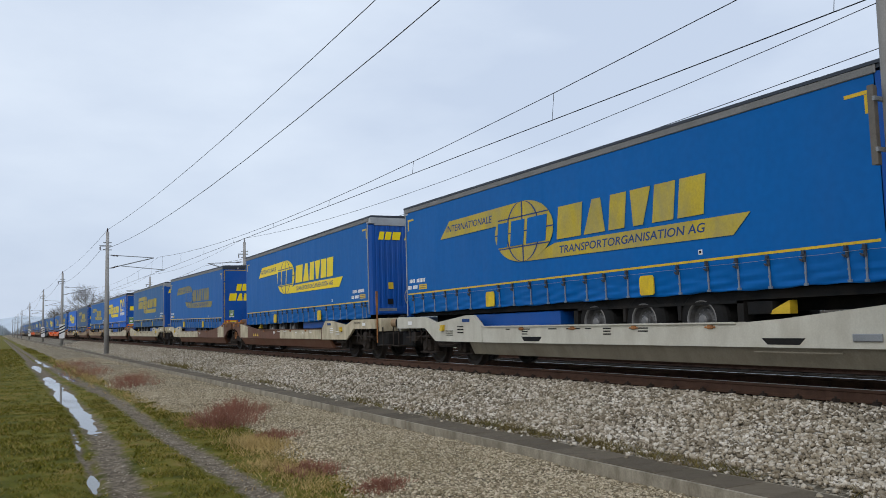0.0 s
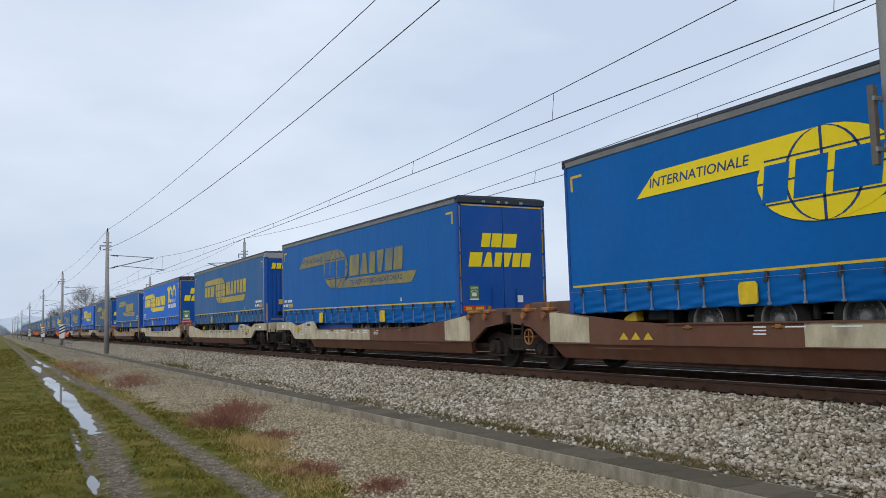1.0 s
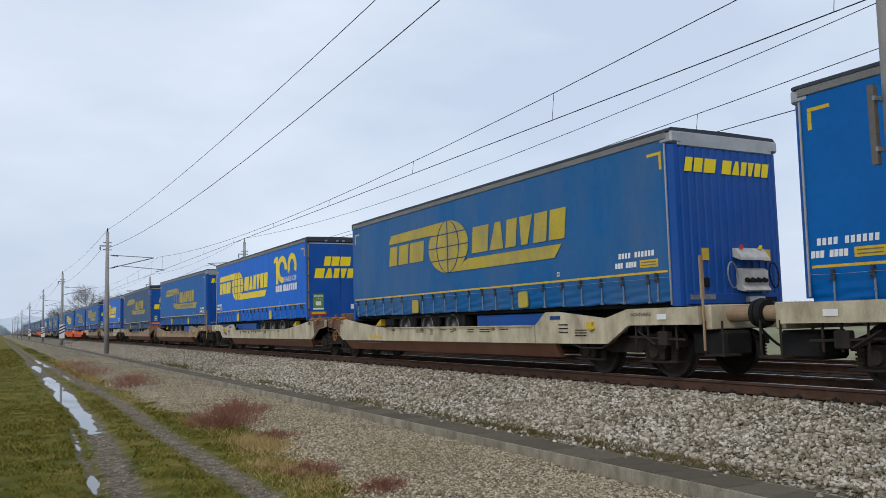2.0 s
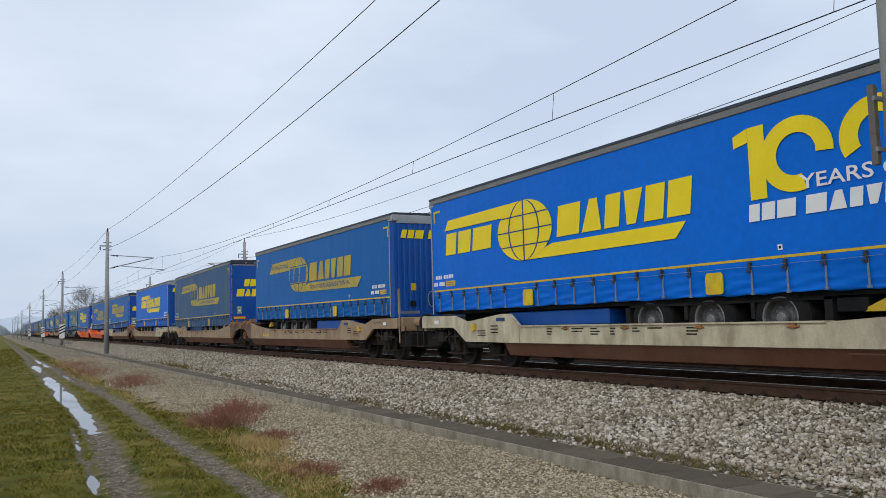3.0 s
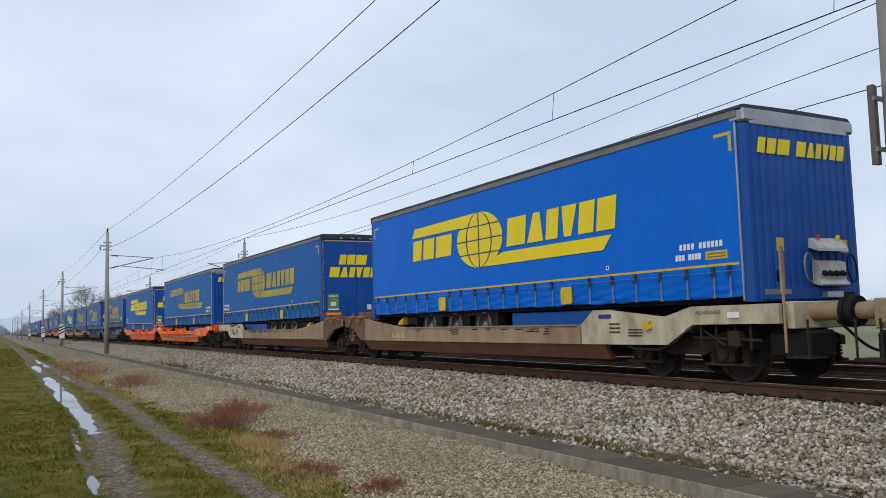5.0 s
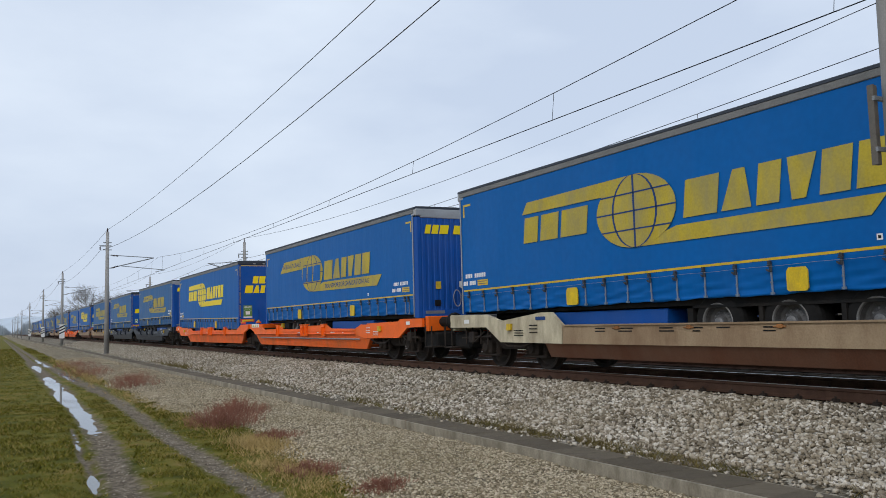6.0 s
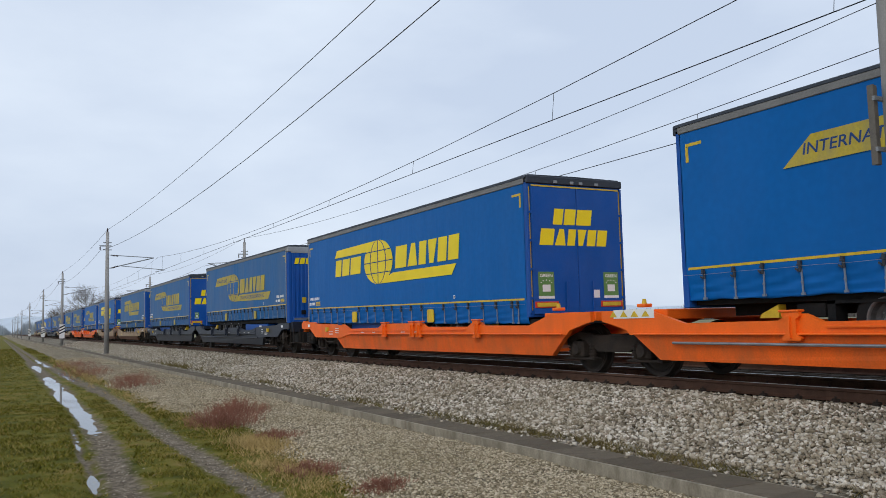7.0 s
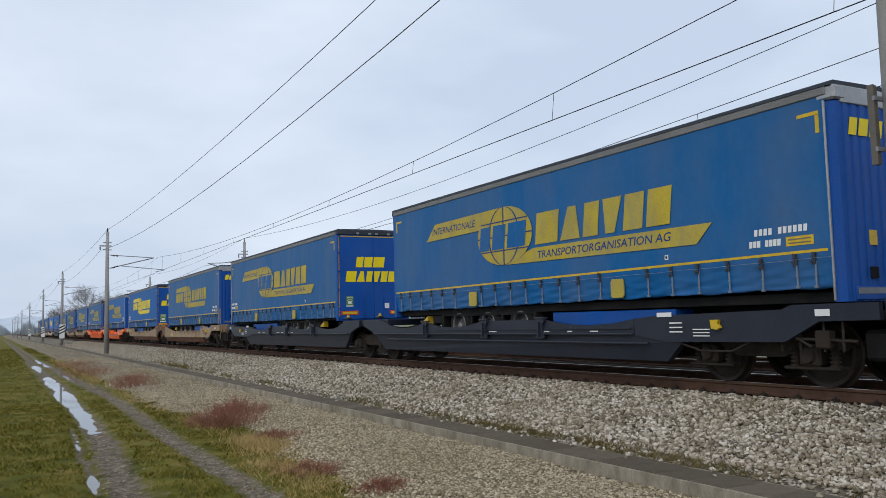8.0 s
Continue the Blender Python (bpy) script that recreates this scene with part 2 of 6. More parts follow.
# both beds darker than their stones: shade between the stones put into colour
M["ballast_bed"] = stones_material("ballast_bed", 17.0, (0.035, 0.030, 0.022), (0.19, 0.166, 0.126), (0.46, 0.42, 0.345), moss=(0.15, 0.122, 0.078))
M["ballast_stone"] = stones_material("ballast_stones", 17.0, (0.09, 0.072, 0.050), (0.37, 0.318, 0.240), (0.74, 0.680, 0.585), moss=(0.31, 0.250, 0.165), islands=True)
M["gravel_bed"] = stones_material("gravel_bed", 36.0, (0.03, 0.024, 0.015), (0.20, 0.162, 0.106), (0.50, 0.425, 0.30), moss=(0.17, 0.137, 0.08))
M["gravel_stone"] = stones_material("gravel_stones", 36.0, (0.10, 0.077, 0.046), (0.36, 0.292, 0.192), (0.72, 0.625, 0.465), moss=(0.30, 0.243, 0.145), islands=True)
M["rut_grit"] = stones_material("rut_grit", 40.0, (0.08, 0.065, 0.047), (0.225, 0.188, 0.140), (0.45, 0.395, 0.31), moss=(0.17, 0.138, 0.095), islands=True)
# oily ballast, near-black because the train's shade is in the colour too
M["stained_shaded"] = stones_material("stained_shaded_ballast", 17.0, (0.012, 0.010, 0.008), (0.040, 0.032, 0.025), (0.09, 0.075, 0.06), moss=(0.035, 0.027, 0.020))
M["stained_shaded"].node_tree.nodes["Principled BSDF"].inputs["Specular IOR Level"].default_value = 0.0
M["field"] = material("pale_winter_field", (0.22, 0.215, 0.13), 0.95, 0, 0.03, 0.25, 0.0, 0.6, (0.15, 0.155, 0.075), 0.7, 0.02)


def ground_material():
    """Short winter turf with moss, worn to wet grit where the vehicles run."""
    m = bpy.data.materials.new("turf_and_track")
    m.use_nodes = True
    n, l = m.node_tree.nodes, m.node_tree.links
    b = n["Principled BSDF"]
    b.inputs["Roughness"].default_value, b.inputs["Specular IOR Level"].default_value = 0.85, 0.08
    co = n.new("ShaderNodeTexCoord")

    def noise_ramp(scale, detail, stops):
        t = n.new("ShaderNodeTexNoise")
        t.inputs["Scale"].default_value, t.inputs["Detail"].default_value, t.inputs["Roughness"].default_value = scale, detail, 0.65
        l.new(co.outputs["Object"], t.inputs["Vector"])
        r = n.new("ShaderNodeValToRGB")
        e = r.color_ramp.elements
        e[0].position, e[0].color = stops[0][0], (*stops[0][1], 1)
        e[1].position, e[1].color = stops[-1][0], (*stops[-1][1], 1)
        for p, c in stops[1:-1]:
            e.new(p).color = (*c, 1)
        l.new(t.outputs["Fac"], r.inputs["Fac"])
        return t, r

    t1, turf = noise_ramp(1.5, 12.0, [(0.30, (0.040, 0.046, 0.007)), (0.44, (0.098, 0.098, 0.011)), (0.56, (0.158, 0.134, 0.022)), (0.72, (0.24, 0.165, 0.055))])
    t2, grit = noise_ramp(7.0, 10.0, [(0.3, (0.060, 0.046, 0.030)), (0.52, (0.165, 0.132, 0.094)), (0.72, (0.33, 0.28, 0.215))])
    at = n.new("ShaderNodeAttribute")
    at.attribute_name = "wear"
    t3, _ = noise_ramp(3.0, 8.0, [(0.0, (0, 0, 0)), (1.0, (1, 1, 1))])
    add = n.new("ShaderNodeMath")
    add.operation = "ADD"
    l.new(at.outputs["Fac"], add.inputs[0])
    l.new(t3.outputs["Fac"], add.inputs[1])
    mr = n.new("ShaderNodeMapRange")
    mr.inputs["From Min"].default_value, mr.inputs["From Max"].default_value = 0.85, 1.15
    l.new(add.outputs[0], mr.inputs["Value"])
    mix = n.new("ShaderNodeMix")
    mix.data_type = "RGBA"
    l.new(mr.outputs["Result"], mix.inputs["Factor"])
    l.new(turf.outputs["Color"], mix.inputs["A"])
    l.new(grit.outputs["Color"], mix.inputs["B"])
    l.new(mix.outputs["Result"], b.inputs["Base Color"])
    t4, _ = noise_ramp(45.0, 4.0, [(0.0, (0, 0, 0)), (1.0, (1, 1, 1))])
    bp = n.new("ShaderNodeBump")
    bp.inputs["Strength"].default_value, bp.inputs["Distance"].default_value = 0.8, 0.03
    l.new(t4.outputs["Fac"], bp.inputs["Height"])
    l.new(bp.outputs["Normal"], b.inputs["Normal"])
    return m


def water_material():
    m = bpy.data.materials.new("puddle_water")
    m.use_nodes = True
    b = m.node_tree.nodes["Principled BSDF"]
    b.inputs["Base Color"].default_value = (0.05, 0.045, 0.035, 1)
    b.inputs["Roughness"].default_value = 0.03
    b.inputs["IOR"].default_value = 1.33
    b.inputs["Specular IOR Level"].default_value = 0.9
    return m


M["turf"], M["water"] = ground_material(), water_material()
# near-sky tone: haze before the hills is part of this colour
M["haze"] = material("haze_tinted_hills", (0.52, 0.58, 0.64), 1.0, 0, 0.004, 0.12, 0.0, 0.02)
M["farwood"] = material("far_winter_wood", (0.135, 0.125, 0.115), 0.95, 0, 0.2, 0.3, 0.0, 2.0)


# ---------------------------------------------------------------- mesh helpers
def part(name, bm, mat, parent=None, label="", smooth=False):
    """Links a bmesh as one mesh object, under its thing."""
    me = bpy.data.meshes.new(name)
    bm.normal_update()
    bm.to_mesh(me)
    bm.free()
    me.materials.append(M[mat])
    if smooth:
        for p in me.polygons:
            p.use_smooth = True
    return place(name, me, parent, label)


def place(name, me, parent=None, label="", at=None):
    ob = new(name, me)
    ob.parent = parent
    if at is not None:
        ob.matrix_basis = at
    if label:
        tagged(ob, label)
    return ob


KEPT = {}


def kept(key, build, mat):
    """A mesh that alike pieces share."""
    if key not in KEPT:
        bm = build()
        bm.normal_update()
        me = bpy.data.meshes.new(key)
        bm.to_mesh(me)
        bm.free()
        me.materials.append(M[mat])
        KEPT[key] = me
    return KEPT[key]


def box(bm, x0, x1, y0, y1, z0, z1, bevel=0.0):
    r = bmesh.ops.create_cube(bm, size=1.0, matrix=Matrix.LocRotScale(((x0 + x1) / 2, (y0 + y1) / 2, (z0 + z1) / 2), None, (abs(x1 - x0), abs(y1 - y0), abs(z1 - z0))))
    if bevel:
        edges = {e for v in r["verts"] for e in v.link_edges}
        bmesh.ops.bevel(bm, geom=list(edges), offset=bevel, segments=1, affect="EDGES")
    return bm


def rod(bm, p0, p1, r0, r1=None, n=8, caps=True):
    p0, p1 = Vector(p0), Vector(p1)
    d = p1 - p0
    m = Matrix.Translation((p0 + p1) / 2) @ d.to_track_quat("Z", "Y").to_matrix().to_4x4()
    bmesh.ops.create_cone(bm, cap_ends=caps, segments=n, radius1=r0, radius2=r0 if r1 is None else r1, depth=d.length, matrix=m)
    return bm


def tube(bm, pts, r, n=6):
    """One continuous round strand along the points."""
    pts = [Vector(p) for p in pts]
    rings = []
    for i, p in enumerate(pts):
        d = (pts[min(i + 1, len(pts) - 1)] - pts[max(i - 1, 0)]).normalized()
        u = d.cross(Vector((0.31, 0.17, 0.93))).normalized()
        w = d.cross(u)
        rings.append([bm.verts.new(p + (u * math.cos(2 * math.pi * k / n) + w * math.sin(2 * math.pi * k / n)) * r) for k in range(n)])
    for a, b in zip(rings, rings[1:]):
        for k in range(n):
            j = (k + 1) % n
            bm.faces.new((a[k], a[j], b[j], b[k]))
    bmesh.ops.recalc_face_normals(bm, faces=bm.faces)
    return bm


def prism_x(bm, pts, x0, x1):
    """A closed outline in (y, z) given depth from x0 to x1."""
    a = [bm.verts.new((x0, y, z)) for y, z in pts]
    b = [bm.verts.new((x1, y, z)) for y, z in pts]
    bm.faces.new(a)
    bm.faces.new(b[::-1])
    for i in range(len(pts)):
        j = (i + 1) % len(pts)
        bm.faces.new((a[j], a[i], b[i], b[j]))
    bmesh.ops.recalc_face_normals(bm, faces=bm.faces)
    return bm


def prism_y(bm, pts, y0, y1):
    """A closed outline in (x, z) given depth from y0 to y1."""
    a = [bm.verts.new((x, y0, z)) for x, z in pts]
    b = [bm.verts.new((x, y1, z)) for x, z in pts]
    bm.faces.new(a)
    bm.faces.new(b[::-1])
    for i in range(len(pts)):
        j = (i + 1) % len(pts)
        bm.faces.new((a[j], a[i], b[i], b[j]))
    bmesh.ops.recalc_face_normals(bm, faces=bm.faces)
    return bm


def bm_new():
    return bmesh.new()


def mesh_arrays(name, verts, tris, mat):
    """A mesh from numpy arrays of corners and triangles."""
    me = bpy.data.meshes.new(name)
    nv, nt = len(verts), len(tris)
    me.vertices.add(nv)
    me.vertices.foreach_set("co", np.asarray(verts, np.float32).ravel())
    me.loops.add(nt * 3)
    me.loops.foreach_set("vertex_index", np.asarray(tris, np.int32).ravel())
    me.polygons.add(nt)
    me.polygons.foreach_set("loop_start", np.arange(0, nt * 3, 3, dtype=np.int32))
    me.update(calc_edges=True)
    me.materials.append(M[mat])
    return me


# ---------------------------------------------------------------- ground
def rut_left(y):
    return float(np.interp(y, (4.0, 10.4, 12.2, 15.0, 20.0, 36.0, 70.0), (1.18, 1.36, 1.44, 1.60, 1.76, 1.88, 1.95)))


def rut_right(y):
    return float(np.interp(y, (4.0, 12.0, 16.0, 20.0, 25.0, 38.0, 67.0), (2.58, 2.64, 2.67, 2.76, 2.86, 2.66, 2.42)))


# standing water: rut (0 or 1), from, to, depth, sideways from the rut's middle, half width
POOLS = ((0, 10.2, 12.9, 0.100, -0.31, 0.085), (0, 12.9, 17.6, 0.085, -0.38, 0.075), (0, 15.4, 29.5, 0.080, -0.04, 0.24), (0, 25.5, 40.0, 0.080, 0.0, 0.26), (0, 43.0, 55.0, 0.070, 0.0, 0.22), (1, 33.0, 44.0, 0.055, 0.0, 0.20), (1, 50.0, 66.0, 0.06, 0.0, 0.20))


def ground_shape(x, y):
    """Height of the ground and how far the turf is worn off."""
    z = FIELD_Z + 0.035 * noise.noise((x * 0.5, y * 0.25, 0)) + 0.012 * noise.noise((x * 2.5, y * 2.5, 3))
    wear = 0.0
    if 3 < y < 40:
        z += 0.014 * noise.noise((x * 5.0, y * 3.5, 21))
    if y < 300:
        for side, rx in ((0, rut_left(y)), (1, rut_right(y))):
            d = (x - rx) / ((0.30 if side == 0 else 0.24) * (1.5 if 27 < y < 60 else 1.0))
            g = math.exp(-d * d)
            z -= 0.035 * g * (1.0 + 0.45 * noise.noise((x * 3.1, y * 0.9, 11 + side))) - 0.016 * g * noise.noise((x * 9, y * 6, 2))
            wear = max(wear, g * (0.78 if side == 0 else 0.78))
            for s, a, b, extra, off, half in POOLS:
                if s == side and a < y < b:
                    d = (x - rx - off) / half
                    p = math.exp(-d * d)
                    z -= extra * p * math.sin(math.pi * (y - a) / (b - a)) ** 0.5 * (1.0 + 0.5 * noise.noise((x * 3.1, y * 0.9, 17 + side)))
                    wear = max(wear, 0.72 * p)
        near = max(0.0, 1.0 - abs(y - 9.0) / 7.0)
        d = (x - 1.35) / 0.55
        wear = max(wear, 0.60 * near * math.exp(-d * d))
    if x > 4.6:
        z -= 0.25 * min(1.0, (x - 4.6) / 0.8)
    return z, wear


def steps(*spans):
    """Grid lines: (from, to, step) one after another."""
    out = []
    for a, b, s in spans:
        k = max(1, round((b - a) / s))
        out += [a + (b - a) * i / k for i in range(k)]
    return out + [spans[-1][1]]


def grid_sheet(name, xs, ys, height, mat):
    verts, wear = [], []
    for y in ys:
        for x in xs:
            z, w = height(x, y)
            verts.append((x, y, z))
            wear.append(w)
    nx = len(xs)
    q = [(j * nx + i, j * nx + i + 1, (j + 1) * nx + i + 1, (j + 1) * nx + i) for j in range(len(ys) - 1) for i in range(nx - 1)]
    me = bpy.data.meshes.new(name)
    me.from_pydata(verts, [], q)
    me.attributes.new("wear", "FLOAT", "POINT").data.foreach_set("value", wear)
    me.materials.append(M[mat])
    for p in me.polygons:
        p.use_smooth = True
    return new(name, me)


def build_ground():
    xs = steps((-3000, -200, 700), (-200, -20, 30), (-20, -4, 2), (-4, 0, 0.12), (0, 3.4, 0.075), (3.4, 7.6, 0.3), (7.6, 24, 4), (24, 200, 30), (200, 3000, 700))
    ys = steps((-3000, -200, 700), (-200, -10, 40), (-10, 4, 1), (4, 30, 0.13), (30, 70, 0.5), (70, 300, 8), (300, 4000, 400))
    g = grid_sheet("ground", xs, ys, ground_shape, "turf")
    tagged(g, "mossy winter turf with two worn wheel ruts", "ground", kind="structure")
    for i, (side, a, b, _, off, half) in enumerate(POOLS):
        bm = bm_new()
        k = max(2, int((b - a) / 0.5))
        lane = rut_left if side == 0 else rut_right
        rows = [(a + (b - a) * j / k) for j in range(k + 1)]
        l = [bm.verts.new((lane(y) + off - 1.6 * half, y, FIELD_Z - 0.066 - 0.0008 * i)) for y in rows]
        r = [bm.verts.new((lane(y) + off + 1.6 * half, y, FIELD_Z - 0.066 - 0.0008 * i)) for y in rows]
        for j in range(k):
            bm.faces.new((l[j], r[j], r[j + 1], l[j + 1]))
        tagged(part("puddle", bm, "water"), "rain water standing in a muddy wheel rut", "puddle", "puddles", "structure")


def ballast_height(x):
    pts = ((6.98, -0.70), (7.25, -0.66), (8.2, -0.46), (9.15, -0.235), (9.45, -0.20), (9.62, -0.215), (16.7, -0.215), (17.1, -0.24), (19.2, -0.75), (20.6, -1.0))
    for (a, za), (b, zb) in zip(pts, pts[1:]):
        if a <= x <= b:
            return za + (zb - za) * (x - a) / (b - a)
    return -1.0


def gravel_edge(y):
    hump = 0.75 * math.exp(-((y - 14.5) / 3.0) ** 2)
    return 3.42 + hump + 0.25 * noise.noise((y * 0.45, 7.7, 0)) + 0.16 * noise.noise((y * 1.7, 1.7, 0))


def stone_field(name, spots, size, flat, mat, seed):
    """Many angular stones as one mesh: a broken, jittered block at each spot."""
    rng = np.random.default_rng(seed)
    base = np.array([(x, y, z) for x in (-1, 1) for y in (-1, 1) for z in (-1, 1)], float) * 0.62
    f = np.array([(0, 1, 3), (0, 3, 2), (4, 6, 7), (4, 7, 5), (0, 4, 5), (0, 5, 1), (2, 3, 7), (2, 7, 6), (0, 2, 6), (0, 6, 4), (1, 5, 7), (1, 7, 3)])
    n = len(spots)
    v = base[None] + rng.uniform(-0.34, 0.34, (n, 8, 3))
    v = v * rng.uniform(0.55, 1.35, (n, 1, 3))
    q = rng.normal(size=(n, 4))
    q /= np.linalg.norm(q, axis=1)[:, None]
    w, x, y, z = q.T
    rot = np.stack([1 - 2 * (y * y + z * z), 2 * (x * y - z * w), 2 * (x * z + y * w), 2 * (x * y + z * w), 1 - 2 * (x * x + z * z), 2 * (y * z - x * w), 2 * (x * z - y * w), 2 * (y * z + x * w), 1 - 2 * (x * x + y * y)], 1).reshape(n, 3, 3)
    v = np.einsum("nij,nkj->nki", rot, v)
    v[:, :, 2] *= flat
    v *= (size * rng.uniform(0.6, 1.25, (n, 1, 1)))
    v += np.asarray(spots)[:, None, :]
    tris = (f[None] + (np.arange(n) * 8)[:, None, None]).reshape(-1, 3)
    return mesh_arrays(name, v.reshape(-1, 3), tris, mat)


def build_ballast():
    xs = steps((6.98, 9.6, 0.2), (9.6, 16.8, 0.8), (16.8, 20.6, 0.5))
    ys = steps((-60, 0, 10), (0, 60, 0.5), (60, 900, 20))
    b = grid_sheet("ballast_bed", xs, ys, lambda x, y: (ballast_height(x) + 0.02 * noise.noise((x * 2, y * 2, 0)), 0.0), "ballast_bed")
    tagged(b, "bed of pale broken-stone railway ballast", "ballast", kind="structure")
    rng = np.random.default_rng(4)
    spots = []
    for ya, yb, density in ((3.0, 14.0, 820), (14.0, 32.0, 560), (32.0, 75.0, 200), (75.0, 115.0, 90)):
        k = int((yb - ya) * 2.95 * density)
        for x, y in zip(rng.uniform(7.0, 9.95, k), rng.uniform(ya, yb, k)):
            if x > 7.08 + 0.17 * (1.0 + noise.noise((x, y * 0.7, 51))) or rng.random() < 0.12:
                spots.append((x, y, ballast_height(x) + rng.uniform(-0.012, 0.034)))
    for ya, yb, density in ((3.0, 14.0, 160),):
        k = int((yb - ya) * 1.3 * density)
        for x, y in zip(rng.uniform(10.25, 11.5, k), rng.uniform(ya, yb, k)):
            spots.append((x, y, -0.215 + rng.uniform(-0.005, 0.02)))
    for y in rng.uniform(3.5, 30.0, 260):
        spots.append((7.02 - abs(rng.normal()) * 0.10, y, DUCT_Z + 0.008))
    # the stones that lie closest to the duct stay single pieces
    near = [s for s in spots if 7.3 < s[0] < 8.3 and 4.6 < s[1] < 6.0][:300]
    chosen = set(near)
    rest = [s for s in spots if s not in chosen]
    ob = new("ballast_stones", stone_field("ballast_stones", rest, 0.0325, 0.85, "ballast_stone", 5))
    ob.parent = b
    tagged(ob, "angular grey and buff ballast stones", kind="stuff")
    shapes = [stone_field("ballast_stone", [(0, 0, 0)], 0.0325, 0.85, "ballast_stone_single", 20 + i) for i in range(8)]
    for i, s in enumerate(near):
        place("stone", shapes[i % 8], b, at=pose(*s, 0, 0, rng.uniform(0, 360)))


def build_gravel():
    xs = steps((2.6, 6.34, 0.12))
    ys = steps((-20, 2, 4), (2, 40, 0.2), (40, 700, 12))

    def height(x, y):
        edge = gravel_edge(y)
        g = ground_shape(min(x, 4.5), y)[0]
        rise = min(1.0, max(-0.6, (x - edge) / 0.9))
        ripple = 0.060 * noise.noise((x * 0.5, y * 0.55, 2)) + 0.026 * noise.noise((x * 1.6, y * 1.6, 2))
        fall = min(1.0, max(0.0, (x - 4.9) / 1.3))
        return min(g, FIELD_Z + 0.02) + 0.075 * rise - 0.085 * fall * fall + ripple * max(0.0, rise) * (1.0 - 0.7 * fall), 0.0

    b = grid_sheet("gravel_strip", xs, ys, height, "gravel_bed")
    tagged(b, "strip of fine brownish gravel beside the cable duct", "gravel", kind="structure")
    rng = np.random.default_rng(9)
    spots = []
    for ya, yb, density in ((3.5, 12.0, 1350), (12.0, 26.0, 900), (26.0, 62.0, 300)):
        k = int((yb - ya) * 3.0 * density)
        for x, y in zip(rng.uniform(3.0, 6.33, k), rng.uniform(ya, yb, k)):
            if x > gravel_edge(y) + rng.uniform(-0.35, 0.2):
                spots.append((x, y, height(x, y)[0] + 0.003))
    # grit pressed into the wheel ruts
    grit = []
    for y in rng.uniform(4.5, 26.0, 15000):
        lane = rut_right if rng.random() < 0.62 else rut_left
        x = lane(y) + rng.normal() * 0.12
        z = ground_shape(x, y)[0]
        if z > FIELD_Z - 0.062:
            grit.append((x, y, z - 0.006))
    ob = new("gravel_stones", stone_field("gravel_stones", spots, 0.0165, 0.8, "gravel_stone", 6))
    ob.parent = b
    tagged(ob, "loose brownish gravel pieces", kind="stuff")
    ob = new("rut_grit", stone_field("rut_grit", grit, 0.0150, 0.7, "rut_grit", 7))
    tagged(ob, "grey-brown grit in the wheel ruts", "grit", kind="stuff")


def single_stone_material():
    m = M["ballast_stone"].copy()
    m.name = "ballast_single_stone"
    n, l = m.node_tree.nodes, m.node_tree.links
    info = n.new("ShaderNodeObjectInfo")
    ramp = next(x for x in n if x.bl_idname == "ShaderNodeValToRGB")
    l.new(info.outputs["Random"], ramp.inputs["Fac"])
    return m


M["ballast_stone_single"] = single_stone_material()


# ---------------------------------------------------------------- track, duct, masts, wires
def rail_outline(cx):
    half = [(0.0, 0.0), (0.030, 0.0), (0.036, -0.008), (0.036, -0.036), (0.010, -0.050), (0.009, -0.135), (0.030, -0.155), (0.075, -0.163), (0.075, -0.172), (0.0, -0.172)]
    return [(cx + x, z) for x, z in half] + [(cx - x, z) for x, z in half[-2:0:-1]]


def sleeper_bm():
    bm = bm_new()
    box(bm, -1.3, 1.3, -0.14, 0.14, -0.40, -0.178, 0.02)
    return bm


def clip_bm():
    bm = bm_new()
    for s in (-1, 1):
        box(bm, s * 0.075, s * 0.135, -0.05, 0.05, -0.185, -0.150)
        rod(bm, (s * 0.10, 0, -0.17), (s * 0.10, 0, -0.105), 0.016, n=6)
        rod(bm, (s * 0.06, -0.04, -0.148), (s * 0.12, 0.04, -0.140), 0.011, n=6)
    return bm


def build_track(cx, label):
    root = tagged(new("railway_track"), label, "railway track", "tracks", "structure")
    root.location = (cx, 0, 0)
    for s in (-1, 1):
        bm = prism_y(bm_new(), rail_outline(s * 0.7535), -60, 900)
        part("rail", bm, "rail", root, "rust-brown steel rail")
        bm = box(bm_new(), s * 0.7535 - 0.026, s * 0.7535 + 0.026, -60, 900, 0.0, 0.003)
        part("running_surface", bm, "railhead", root, "bright worn rail head")
    if cx == TRACK:
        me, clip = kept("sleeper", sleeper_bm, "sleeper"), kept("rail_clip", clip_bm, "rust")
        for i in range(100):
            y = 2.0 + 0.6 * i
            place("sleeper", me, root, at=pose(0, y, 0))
            if i < 60:
                for s in (-1, 1):
                    place("rail_clip", clip, root, at=pose(s * 0.7535, y, 0))
    bm = bm_new()
    y0 = 62.0 if cx == TRACK else 2.0
    for i in range(120 if cx == TRACK else 190):
        box(bm, -1.3, 1.3, y0 + 0.6 * i - 0.14, y0 + 0.6 * i + 0.14, -0.40, -0.178)
    # dark sheet: oil and the shade under the train in one colour
    part("track_bed", box(bm_new(), -0.68 if cx == TRACK else -1.5, 1.5, -60, 900, -0.30, -0.187), "stained_shaded", root, "ballast between the rails, darkened by oil and painted-in shade")
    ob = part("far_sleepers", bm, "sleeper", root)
    tagged(ob, kind="stuff")


